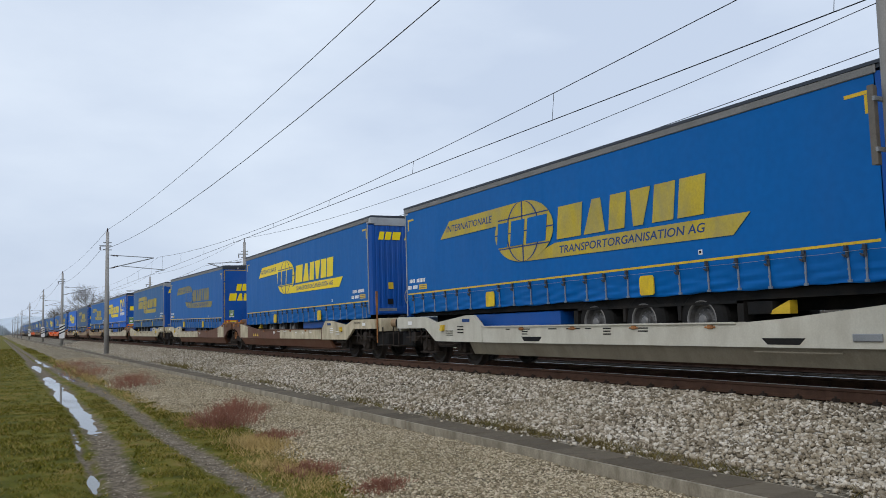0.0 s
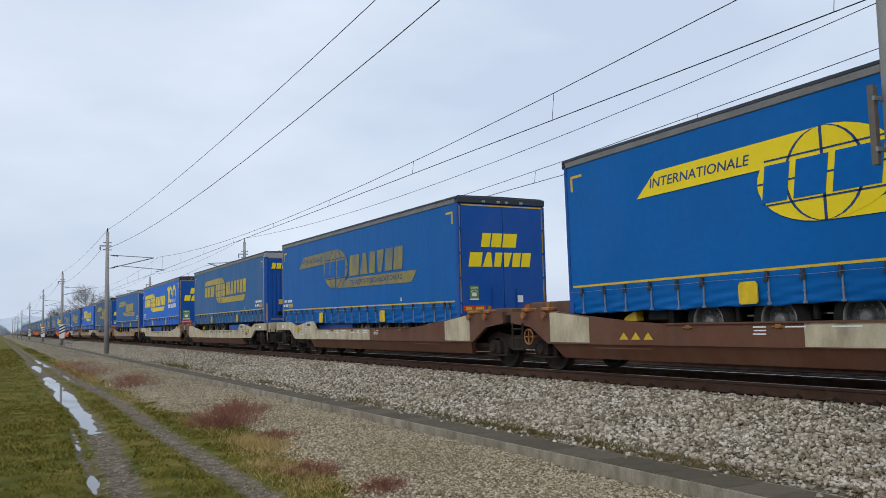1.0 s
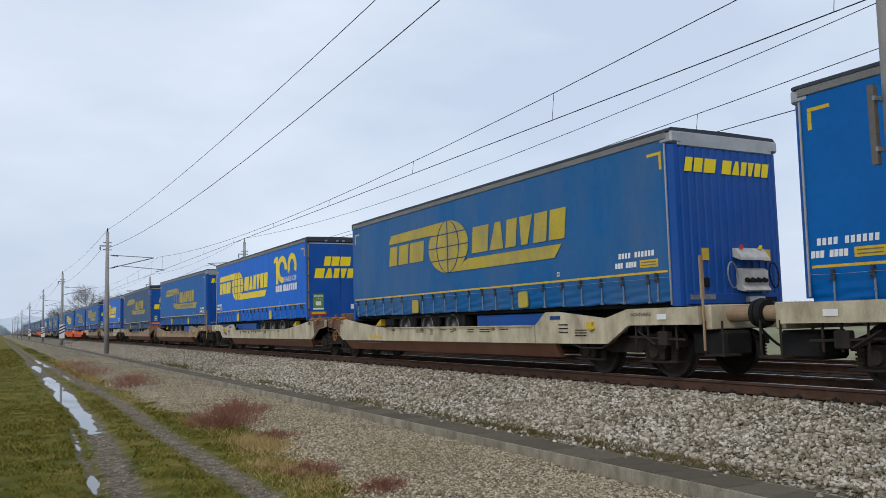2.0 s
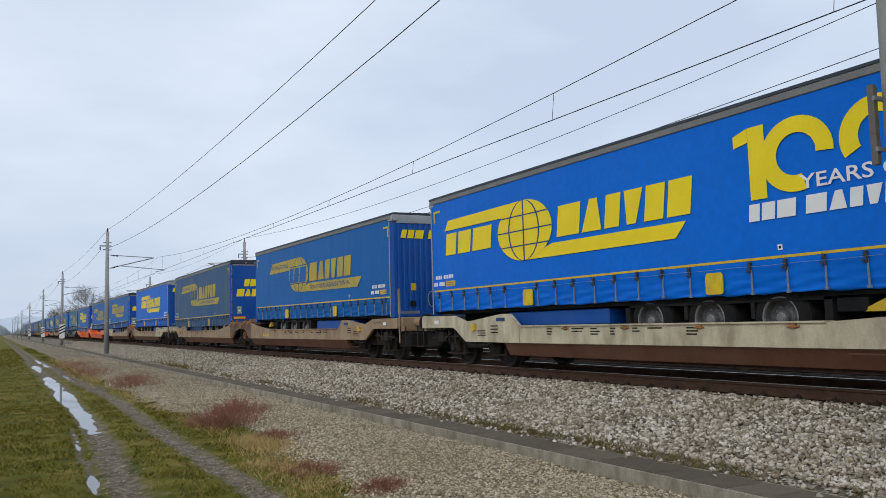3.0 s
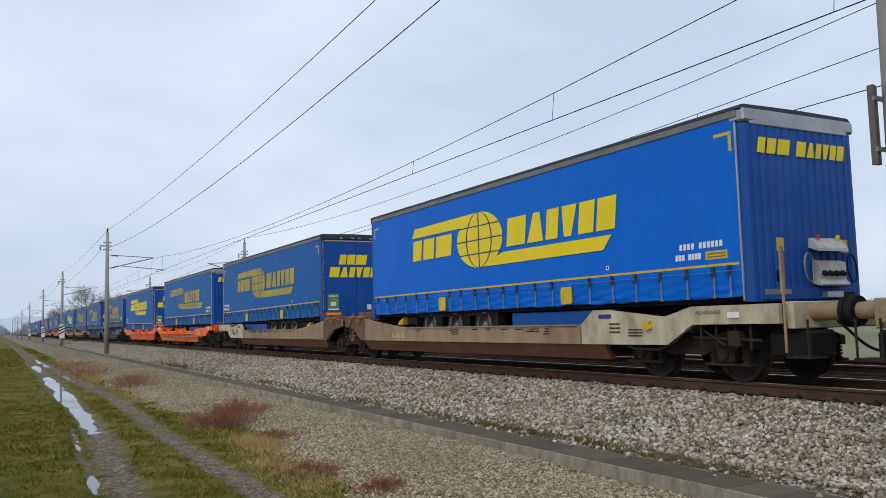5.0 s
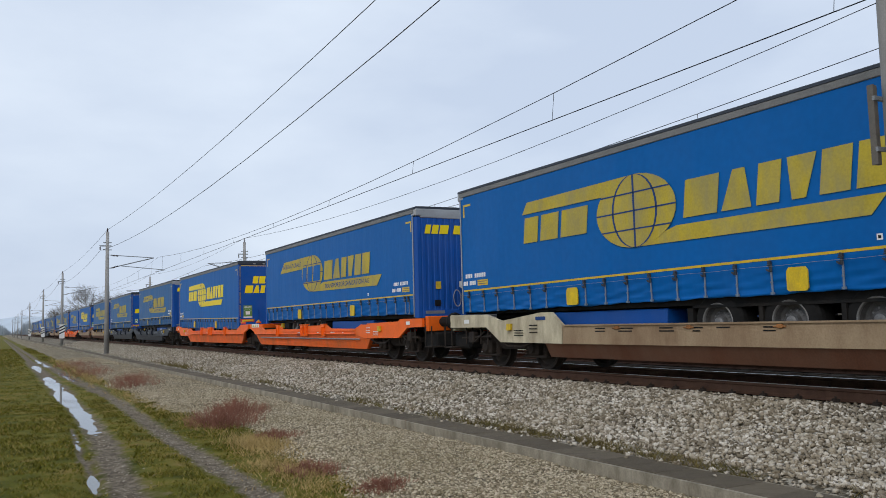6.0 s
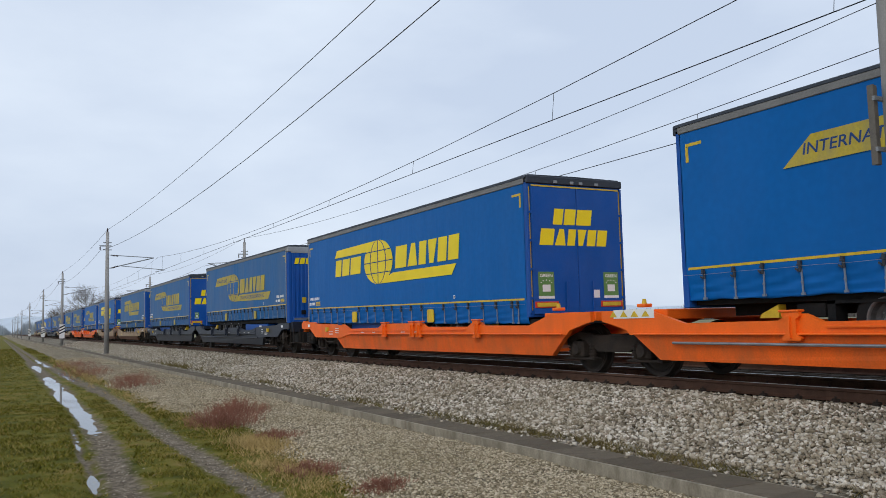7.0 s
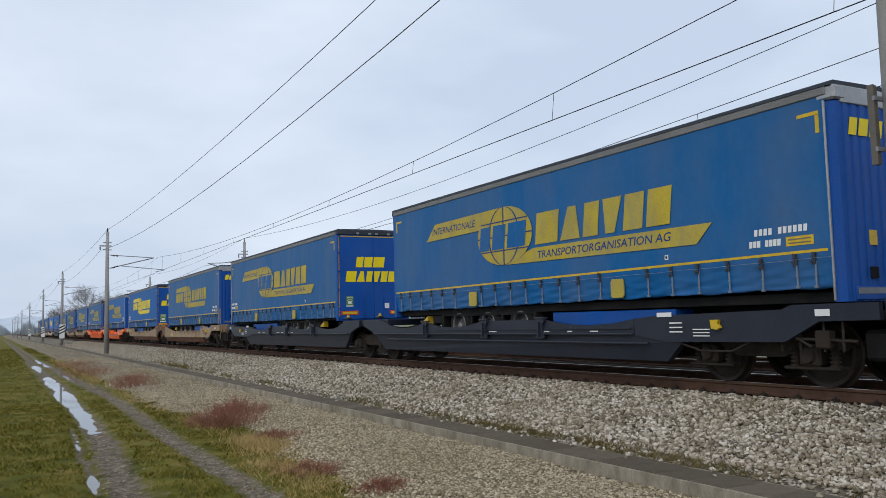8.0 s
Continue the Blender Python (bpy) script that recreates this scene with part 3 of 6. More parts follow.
def build_duct():
    root = tagged(new("cable_duct"), "concrete cable trough with dark weathered lids", "cable duct", kind="structure")
    bm = bm_new()
    # concrete walls raised to the lids; the lit front is in their pale colour
    for x0, x1 in ((DUCT0, DUCT0 + 0.045), (DUCT1 - 0.045, DUCT1)):
        box(bm, x0, x1, -40, 700, DUCT_Z - 0.45, DUCT_Z - 0.008)
    part("trough", bm, "concrete", root, "pale concrete trough wall")
    mid, wide = (DUCT0 + DUCT1) / 2, (DUCT1 - DUCT0) / 2 - 0.050
    lid = kept("duct_lid", lambda: box(bm_new(), -wide, wide, 0.003, 0.497, -0.05, 0.0, 0.006), "lid")
    rng = random.Random(3)
    for i in range(120):
        place("lid", lid, root, at=pose(mid + rng.uniform(-0.006, 0.006), 1.0 + 0.5 * i, DUCT_Z + rng.uniform(-0.003, 0.003), rng.uniform(-0.3, 0.3), rng.uniform(-0.6, 0.6), 0))
    bm = box(bm_new(), DUCT0 + 0.047, DUCT1 - 0.047, 61, 700, DUCT_Z - 0.05, DUCT_Z)
    part("far_lids", bm, "lid", root)


def build_mast(x, y, arm, wire_x, plate=False, top=8.45):
    """A tapered concrete mast; arm is +1 or -1, the side on which the track lies."""
    root = tagged(new("catenary_mast"), "tapered grey concrete catenary mast with steel bracket arm", "catenary mast", "catenary masts")
    root.location = (x, y, 0)
    part("pole", rod(bm_new(), (0, 0, -1.1), (0, 0, top), 0.185, 0.115, 20), "mast", root, smooth=True)
    part("foundation", box(bm_new(), -0.4, 0.4, -0.4, 0.4, -1.2, -0.72, 0.03), "concrete", root)
    bm = bm_new()
    for i in range(4):
        rod(bm, (0, 0, top + 0.02 + i * 0.06), (0, 0, top + 0.055 + i * 0.06), 0.075, 0.05, 10)
    rod(bm, (0, 0, top), (0, 0, top + 0.3), 0.03, n=8)
    part("insulator", bm, "porcelain", root)
    bm = box(bm_new(), -0.55, 0.30, -0.04, 0.04, 7.36, 7.44)
    box(bm, -0.30, 0.30, -0.05, 0.05, 7.62, 7.68)
    box(bm, -0.30, 0.30, -0.05, 0.05, 7.08, 7.14)
    part("crossbar", bm, "steel", root)
    bm = bm_new()
    for i in range(3):
        rod(bm, (-0.5, 0, 7.10 + i * 0.08), (-0.5, 0, 7.15 + i * 0.08), 0.06, 0.045, 8)
    rod(bm, (-0.5, 0, 7.05), (-0.5, 0, 7.37), 0.02, n=6)
    part("hanging_insulator", bm, "porcelain", root)
    w = wire_x - x
    bm = bm_new()
    rod(bm, (arm * 0.15, 0, 6.72), (w - arm * 0.35, 0, 6.55), 0.028, n=8)
    rod(bm, (arm * 0.15, 0, 5.72), (w - arm * 0.35, 0, 6.55), 0.038, n=8)
    rod(bm, (arm * 1.0, 0, 5.90), (w + arm * 0.5, 0, 5.62), 0.026, n=8)
    rod(bm, (w + arm * 0.4, 0, 5.60), (w - arm * 0.25, 0, 5.47), 0.018, n=6)
    part("bracket_arm", bm, "steel", root)
    for z0, z1 in ((6.70, 6.66), (5.74, 5.88)):
        bm = bm_new()
        for i in range(5):
            f = 0.3 + 0.1 * i
            zz = z0 + (z1 - z0) * i / 4
            rod(bm, (arm * f, 0, zz), (arm * (f + 0.05), 0, zz), 0.075, 0.055, 8)
        part("arm_insulator", bm, "porcelain", root)
    if plate:
        bm = box(bm_new(), -0.30, 0.30, -0.225, -0.20, 0.25, 2.0)
        p = part("marker_board", bm, "white", root, "white board with black diagonal stripes")
        for i in range(3):
            z = 0.75 + 0.36 * i
            part("stripe", prism_y(bm_new(), [(-0.30, z), (0.30, z + 0.30), (0.30, z + 0.47), (-0.30, z + 0.17)], -0.232, -0.226), "blackpaint", p)
    return root


def sag(y, y0, y1, top, drop):
    m, h = (y0 + y1) / 2, (y1 - y0) / 2
    return top - drop * (1 - ((y - m) / h) ** 2)


def build_wire(name, masts, x, height, drop, radius, label, first=0.0):
    ys = (masts[0] - 62,) + tuple(masts)
    line = []
    for y0, y1 in zip(ys, ys[1:]):
        k = 12 if drop else 2
        lower = first if y0 == masts[0] else 0.0
        line += [(x, y0 + (y1 - y0) * i / k, sag(y0 + (y1 - y0) * i / k, y0, y1, height, drop * ((y1 - y0) / 61.5) ** 2) - lower * (1 - i / k)) for i in range(k)]
    line.append((x, ys[-1], height))
    ob = part(name, tube(bm_new(), line, radius), "wire")
    return tagged(ob, label, "wire")


def build_catenary(masts, x, height, drop):
    build_wire("contact_wire", masts, x, 5.50, 0.0, 0.010, "taut dark copper contact wire over the track")
    cat = build_wire("messenger_wire", masts, x, height, drop, 0.009, "sagging dark messenger wire with droppers")
    ys = (masts[0] - 62,) + tuple(masts[:5])
    for y0, y1 in zip(ys, ys[1:]):
        y = y0 + (3.2 if x == TRACK else 6.4)
        while y < y1 - 1.5:
            z = sag(y, y0, y1, height, drop * ((y1 - y0) / 61.5) ** 2)
            part("dropper", rod(bm_new(), (x, y, 5.5), (x, y - 0.10, z), 0.006, n=5), "wire", cat)
            y += 7.1


def build_sign_on_mast():
    """A narrow board strapped to the mast, seen from its edge."""
    root = tagged(new("mast_sign"), "weathered narrow metal board strapped to the mast", "sign")
    x, y = 7.02, 4.60
    part("board", box(bm_new(), x - 0.030, x + 0.030, y - 0.05, y - 0.005, 2.36, 3.10, 0.006), "signback", root)
    part("edge_rail", box(bm_new(), x - 0.048, x - 0.030, y - 0.06, y + 0.0, 2.36, 3.10), "signback", root)
    for z in (2.50, 2.97):
        part("clamp", box(bm_new(), x - 0.055, x + 0.13, y - 0.075, y - 0.05, z - 0.02, z + 0.02), "steel", root)


build_ground()
tagged(part("field", box(bm_new(), 24, 900, -400, 1500, -1.6, -0.70), "field"), "pale green and buff winter field", "field", kind="structure")
build_ballast()
build_gravel()
build_track(TRACK, "railway track with rusty rails on concrete sleepers")
build_track(TRACK2, "second railway track behind the train")
build_duct()
for i, y in enumerate(MASTS):
    build_mast(MAST_X, y, 1, TRACK, plate=i in (2, 3, 4))
for y in MASTS2:
    build_mast(MAST2_X, y, -1, TRACK2)
build_catenary(MASTS, TRACK, 6.62, 0.94)
build_catenary(MASTS2, TRACK2, 6.32, 0.62)
build_wire("feeder_wire", MASTS, MAST_X, 8.64, 0.60, 0.011, "dark feeder wire along the mast tops", first=0.15)
build_wire("return_wire", MASTS, MAST_X - 0.5, 7.05, 0.92, 0.011, "dark return wire hung from the mast brackets")
build_wire("feeder_wire", MASTS2, MAST2_X, 8.80, 0.95, 0.011, "dark feeder wire along the far mast tops")
build_sign_on_mast()

# ---------------------------------------------------------------- the train: semi-trailers
HALF, LONG = 1.27, 13.5            # half width of a trailer and length of its curtain
Z_LOW, Z_LINE, Z_TOP = 1.27, 1.76, 4.06


def side_y(u):
    """Along the trailer, from the curtain's end that comes first."""
    return u - LONG / 2


def decal(name, polygons, mat, parent, label="", x=-HALF - 0.012, thick=0.003):
    """Flat print on the curtain: outlines in (u, z)."""
    bm = bm_new()
    for pts in polygons:
        prism_x(bm, [(side_y(u), z) for u, z in pts], x - thick, x)
    return part(name, bm, mat, parent, label)


def slanted_blocks(u0, u1, z0, z1, widths, gap, slant):
    """A word as a row of leaning plain blocks, read from u0 towards u1; a negative width tapers to the top, one over 2 to the foot."""
    real = [abs(w) if w < 2 else w - 2 for w in widths]
    total = sum(real) + gap * (len(widths) - 1)
    k = (u1 - u0) / total
    out, u = [], u0
    lean = slant * (z1 - z0)
    for w, r in zip(widths, real):
        a, b = u, u + r * k
        top = 0.30 * (b - a) if w < 0 else 0.0
        foot = 0.26 * (b - a) if w > 2 else 0.0
        out.append([(a + foot, z0), (b - foot, z0), (b - lean - top, z1), (a - lean + top, z1)])
        u = b + gap * k
    return out


def globe_outline(cu, cz, ru, rz, n=36):
    return [(cu + ru * math.cos(2 * math.pi * i / n), cz + rz * math.sin(2 * math.pi * i / n)) for i in range(n)]


def globe_lines(cu, cz, ru, rz, w=0.022):
    """Meridians and parallels as thin strips."""
    out = []
    for k in (-0.55, 0.0, 0.55):
        n = 14
        line = [(cu + ru * k * math.cos(a), cz + rz * math.sin(a)) for a in [(-0.5 + i / n) * math.pi for i in range(n + 1)]]
        for (a, b), (c, d) in zip(line, line[1:]):
            out.append([(a - w, b), (a + w, b), (c + w, d), (c - w, d)])
    for k in (-0.5, 0.0, 0.5):
        half = ru * math.sqrt(1 - k * k)
        z = cz + rz * k
        out.append([(cu - half, z - w * 0.6), (cu + half, z - w * 0.6), (cu + half, z + w * 0.6), (cu - half, z + w * 0.6)])
    return out


def ring_arc(cu, cz, ru, rz, thick, a0, a1, n=40):
    """An elliptical ring, open between its two angles, in short pieces."""
    out = []
    ang = [radians(a0 + (a1 - a0) * i / n) for i in range(n + 1)]
    for a, b in zip(ang, ang[1:]):
        k, m = 1.0 - thick / ru, 1.0 - thick * 0.85 / rz
        out.append([(cu - ru * math.cos(a), cz + rz * math.sin(a)), (cu - ru * math.cos(b), cz + rz * math.sin(b)), (cu - ru * k * math.cos(b), cz + rz * m * math.sin(b)), (cu - ru * k * math.cos(a), cz + rz * m * math.sin(a))])
    return out


WORD6 = (1.30, -1.05, 0.74, 2.88, 0.84, 0.96)
WORD3 = (0.8, 0.95, 1.3)


def side_print(parent, design, ink, blue):
    """The haulier's emblem in plain shapes: bars, a globe and rows of leaning blocks."""
    logo = part("emblem", prism_x(bm_new(), [(side_y(7.83 + 0.02), 2.84), (side_y(7.83), 2.86), (side_y(7.83 - 0.02), 2.84)], -HALF - 0.010, -HALF - 0.006), ink, parent, "large yellow haulier emblem printed on the curtain")
    if design == "long":
        decal("bar", [[(11.55, 3.05), (8.70, 3.08), (7.93, 3.49), (11.08, 3.45)]], ink, logo)
        decal("globe", [globe_outline(7.93, 2.86, 1.08, 0.635)], ink, logo, x=-HALF - 0.0165)
        decal("globe_grid", globe_lines(7.93, 2.86, 1.08, 0.635), "ink", logo, x=-HALF - 0.0205)
        decal("globe_lettering", slanted_blocks(8.94, 7.12, 2.58, 3.11, WORD3, 0.20, 0.16), blue, logo, x=-HALF - 0.0245)
        decal("lettering", slanted_blocks(6.76, 2.94, 2.56, 3.19, WORD6, 0.16, 0.14), ink, logo)
        decal("bar", [[(7.93, 2.225), (2.38, 2.17), (2.04, 2.48), (6.83, 2.50)]], ink, logo)
        side_words("INTERNATIONALE", 11.22, 9.12, 3.185, 3.345, logo, -HALF - 0.0165)
        side_words("TRANSPORTORGANISATION AG", 6.68, 2.92, 2.275, 2.425, logo, -HALF - 0.0165)
    else:
        s = 1.9 if design == "jubilee" else 0.0
        decal("bar", [[(10.9 + s, 3.22), (7.9 + s, 3.22), (7.48 + s, 3.50), (10.72 + s, 3.46)]], ink, logo)
        decal("globe", [globe_outline(7.48 + s, 2.87, 1.0, 0.635)], ink, logo, x=-HALF - 0.0165)
        decal("globe_grid", globe_lines(7.48 + s, 2.87, 1.0, 0.635), "ink", logo, x=-HALF - 0.0205)
        decal("lettering", slanted_blocks(10.88 + s, 8.80 + s, 2.62, 3.14, WORD3, 0.16, 0.14), ink, logo)
        decal("lettering", slanted_blocks(6.34 + s, 2.80 + s, 2.60, 3.20, WORD6, 0.16, 0.14), ink, logo)
        decal("bar", [[(7.48 + s, 2.24), (3.14 + s, 2.24), (2.90 + s, 2.50), (6.5 + s, 2.50)]], ink, logo)
    if design == "jubilee":
        decal("figure", [[(3.50, 2.63), (3.21, 2.63), (3.21, 3.70), (3.50, 3.70)], [(3.77, 3.62), (3.505, 3.70), (3.505, 3.49), (3.77, 3.44)]], "yellow", parent, "large yellow figure one")
        decal("figure", ring_arc(2.70, 3.17, 0.59, 0.525, 0.27, -5, 285), "yellow", parent, "large yellow ring-shaped nought", x=-HALF - 0.0165)
        decal("figure", ring_arc(1.50, 3.21, 0.53, 0.49, 0.27, -30, 210), "yellow", parent, "large yellow ring-shaped nought")
        side_words("YEARS OF", 2.66, 0.98, 2.66, 2.86, parent, -HALF - 0.0215, "white", 0.0)
        decal("lettering", slanted_blocks(3.56, 2.76, 2.32, 2.57, WORD3, 0.16, 0.1) + slanted_blocks(2.60, 0.98, 2.32, 2.57, WORD6, 0.17, 0.1), "white", parent)
    return logo


def text_mesh(body, lean=0.0, heavy=0.0):
    """Flat words in the built-in font, one unit wide and one high, from the lower left corner."""
    cu = bpy.data.curves.new("words", "FONT")
    cu.body, cu.size, cu.extrude, cu.offset, cu.shear, cu.resolution_u = body, 1.0, 0.0, heavy, lean, 3
    tmp = new("words", cu)
    me = bpy.data.meshes.new_from_object(tmp.evaluated_get(bpy.context.evaluated_depsgraph_get()))
    bpy.data.objects.remove(tmp)
    co = np.array([v.co for v in me.vertices])
    lo, hi = co.min(0), co.max(0)
    me.transform(Matrix.Diagonal((1 / (hi[0] - lo[0]), 1 / (hi[1] - lo[1]), 1, 1)) @ Matrix.Translation((-lo[0], -lo[1], 0)))
    return me


def side_words(body, u0, u1, z0, z1, parent, x, mat="ink", lean=0.16):
    """Words printed on the curtain, read from u0 towards u1."""
    if body not in KEPT:
        KEPT[body] = text_mesh(body, lean, 0.012)
        KEPT[body].materials.clear()
        KEPT[body].materials.append(M[mat])
    m = Matrix.Translation((x, side_y(u0), z0)) @ Matrix(((0, 0, -1, 0), (u1 - u0, 0, 0, 0), (0, z1 - z0, 0, 0), (0, 0, 0, 1)))
    return place("small_lettering", KEPT[body], parent, at=m)


def words(body, size, at, mat, parent, name="lettering"):
    """Readable words in the built-in font on the side that faces -x."""
    cu = bpy.data.curves.new("words", "FONT")
    cu.body, cu.size, cu.extrude, cu.offset = body, size, 0.002, size * 0.015
    tmp = new("words", cu)
    me = bpy.data.meshes.new_from_object(tmp.evaluated_get(bpy.context.evaluated_depsgraph_get()))
    bpy.data.objects.remove(tmp)
    me.materials.clear()
    me.materials.append(M[mat])
    wide = 1.32
    m = Matrix.Translation(at) @ Matrix.Diagonal((1, wide, 1, 1)) @ Matrix(((0, 0, -1, 0), (-1, 0, 0, 0), (0, 1, 0, 0), (0, 0, 0, 1)))
    return place(name, me, parent, at=m)


def lowered(drop, u):
    """How far the hem hangs lower at u; drop gives it at the near and far end."""
    return drop[0] + (drop[1] - drop[0]) * u / LONG


def curtain_bm(seed, drop):
    """The sliding curtain: taut above, gathered and pulled in between the straps below."""
    rng = random.Random(seed)
    us = [LONG * i / 216 for i in range(217)]
    zs = [Z_LOW, 1.30, 1.34, 1.38, 1.42, 1.46, 1.50, 1.54, 1.58, 1.62, 1.66, 1.71, Z_LINE, 2.2, 3.0, 3.8, Z_TOP - 0.09]
    ph = [rng.uniform(0, 6) for _ in range(4)]
    bm = bm_new()
    g = []
    for z in zs:
        row = []
        k = max(0.0, min(1.0, (1.72 - z) / 0.4))
        for u in us:
            wave = math.sin(u * 2 * math.pi / 0.61) * 0.007 + math.sin(u * 5.1 + ph[0]) * 0.009 + math.sin(u * 6 + z * 42 + ph[1]) * 0.010 + math.sin(u * 4 - z * 55 + ph[3]) * 0.008 + noise.noise((u * 2.2, z * 9, seed)) * 0.022
            x = -HALF + k * (0.040 + wave)
            zz = z + (0.007 * math.sin(u * 2 * math.pi / 0.61 + 1) + 0.008 * math.sin(u * 3.3 + ph[2]) if z == Z_LOW else 0)
            row.append(bm.verts.new((x, side_y(u), zz - (lowered(drop, u) if z <= Z_LINE else 0.0))))
        g.append(row)
    for a, b in zip(g, g[1:]):
        for i in range(len(us) - 1):
            bm.faces.new((a[i + 1], a[i], b[i], b[i + 1]))
    # hem turned inwards along the bottom
    low = [bm.verts.new((v.co.x + 0.05, v.co.y, v.co.z)) for v in g[0]]
    for i in range(len(us) - 1):
        bm.faces.new((low[i + 1], low[i], g[0][i], g[0][i + 1]))
    return bm


def strap_bm():
    bm = bm_new()
    box(bm, -0.014, -0.002, -0.013, 0.013, -0.44, -0.10)
    box(bm, -0.024, 0.01, -0.026, 0.026, -0.46, -0.425)
    box(bm, -0.020, -0.004, -0.018, 0.018, -0.30, -0.27)
    return bm


def buckle_bm():
    """A tensioner: a dark body with its lever hooked to one side."""
    bm = bm_new()
    box(bm, -0.034, -0.008, -0.021, 0.021, -0.14, -0.01, 0.005)
    prism_x(bm, [(0.016, -0.140), (0.058, -0.115), (0.066, -0.090), (0.048, -0.094), (0.016, -0.108)], -0.046, -0.020)
    prism_x(bm, [(-0.022, 0.012), (0.018, 0.020), (0.026, -0.030), (-0.024, -0.040)], -0.055, -0.014)
    rod(bm, (-0.045, -0.038, -0.045), (-0.045, 0.038, -0.045), 0.010, n=6)
    return bm


def tyre_bm():
    bm = bm_new()
    prof = [(0.30, 0.0), (0.44, 0.015), (0.485, 0.05), (0.50, 0.10), (0.50, 0.28), (0.485, 0.33), (0.30, 0.36)]
    n = 28
    rings = [[bm.verts.new((x - 0.18, r * math.cos(2 * math.pi * i / n), r * math.sin(2 * math.pi * i / n))) for i in range(n)] for r, x in prof]
    for a, b in zip(rings, rings[1:]):
        for i in range(n):
            j = (i + 1) % n
            bm.faces.new((a[i], a[j], b[j], b[i]))
    bmesh.ops.recalc_face_normals(bm, faces=bm.faces)
    return bm


def rim_bm():
    bm = bm_new()
    prof = [(0.305, -0.17), (0.285, -0.15), (0.26, -0.06), (0.20, -0.05), (0.13, -0.09), (0.11, -0.15), (0.0, -0.16)]
    n = 24
    rings = [[bm.verts.new((x, r * math.cos(2 * math.pi * i / n), r * math.sin(2 * math.pi * i / n))) for i in range(n)] for r, x in prof[:-1]]
    for a, b in zip(rings, rings[1:]):
        for i in range(n):
            j = (i + 1) % n
            bm.faces.new((a[i], a[j], b[j], b[i]))
    bm.faces.new(rings[-1])
    bmesh.ops.recalc_face_normals(bm, faces=bm.faces)
    return bm


def rim_lip_bm():
    """The bright outer flange of a rim, and its hub cap."""
    bm = bm_new()
    n = 28
    rings = [[bm.verts.new((x, r * math.cos(2 * math.pi * i / n), r * math.sin(2 * math.pi * i / n))) for i in range(n)] for r, x in ((0.312, -0.176), (0.300, -0.190), (0.284, -0.180), (0.276, -0.150))]
    for a, b in zip(rings, rings[1:]):
        for i in range(n):
            j = (i + 1) % n
            bm.faces.new((a[i], a[j], b[j], b[i]))
    for i in range(10):
        a = 2 * math.pi * i / 10
        rod(bm, (-0.058, 0.165 * math.cos(a), 0.165 * math.sin(a)), (-0.085, 0.165 * math.cos(a), 0.165 * math.sin(a)), 0.014, n=6)
    rod(bm, (-0.155, 0, 0), (-0.185, 0, 0), 0.085, 0.06, 14)
    return bm


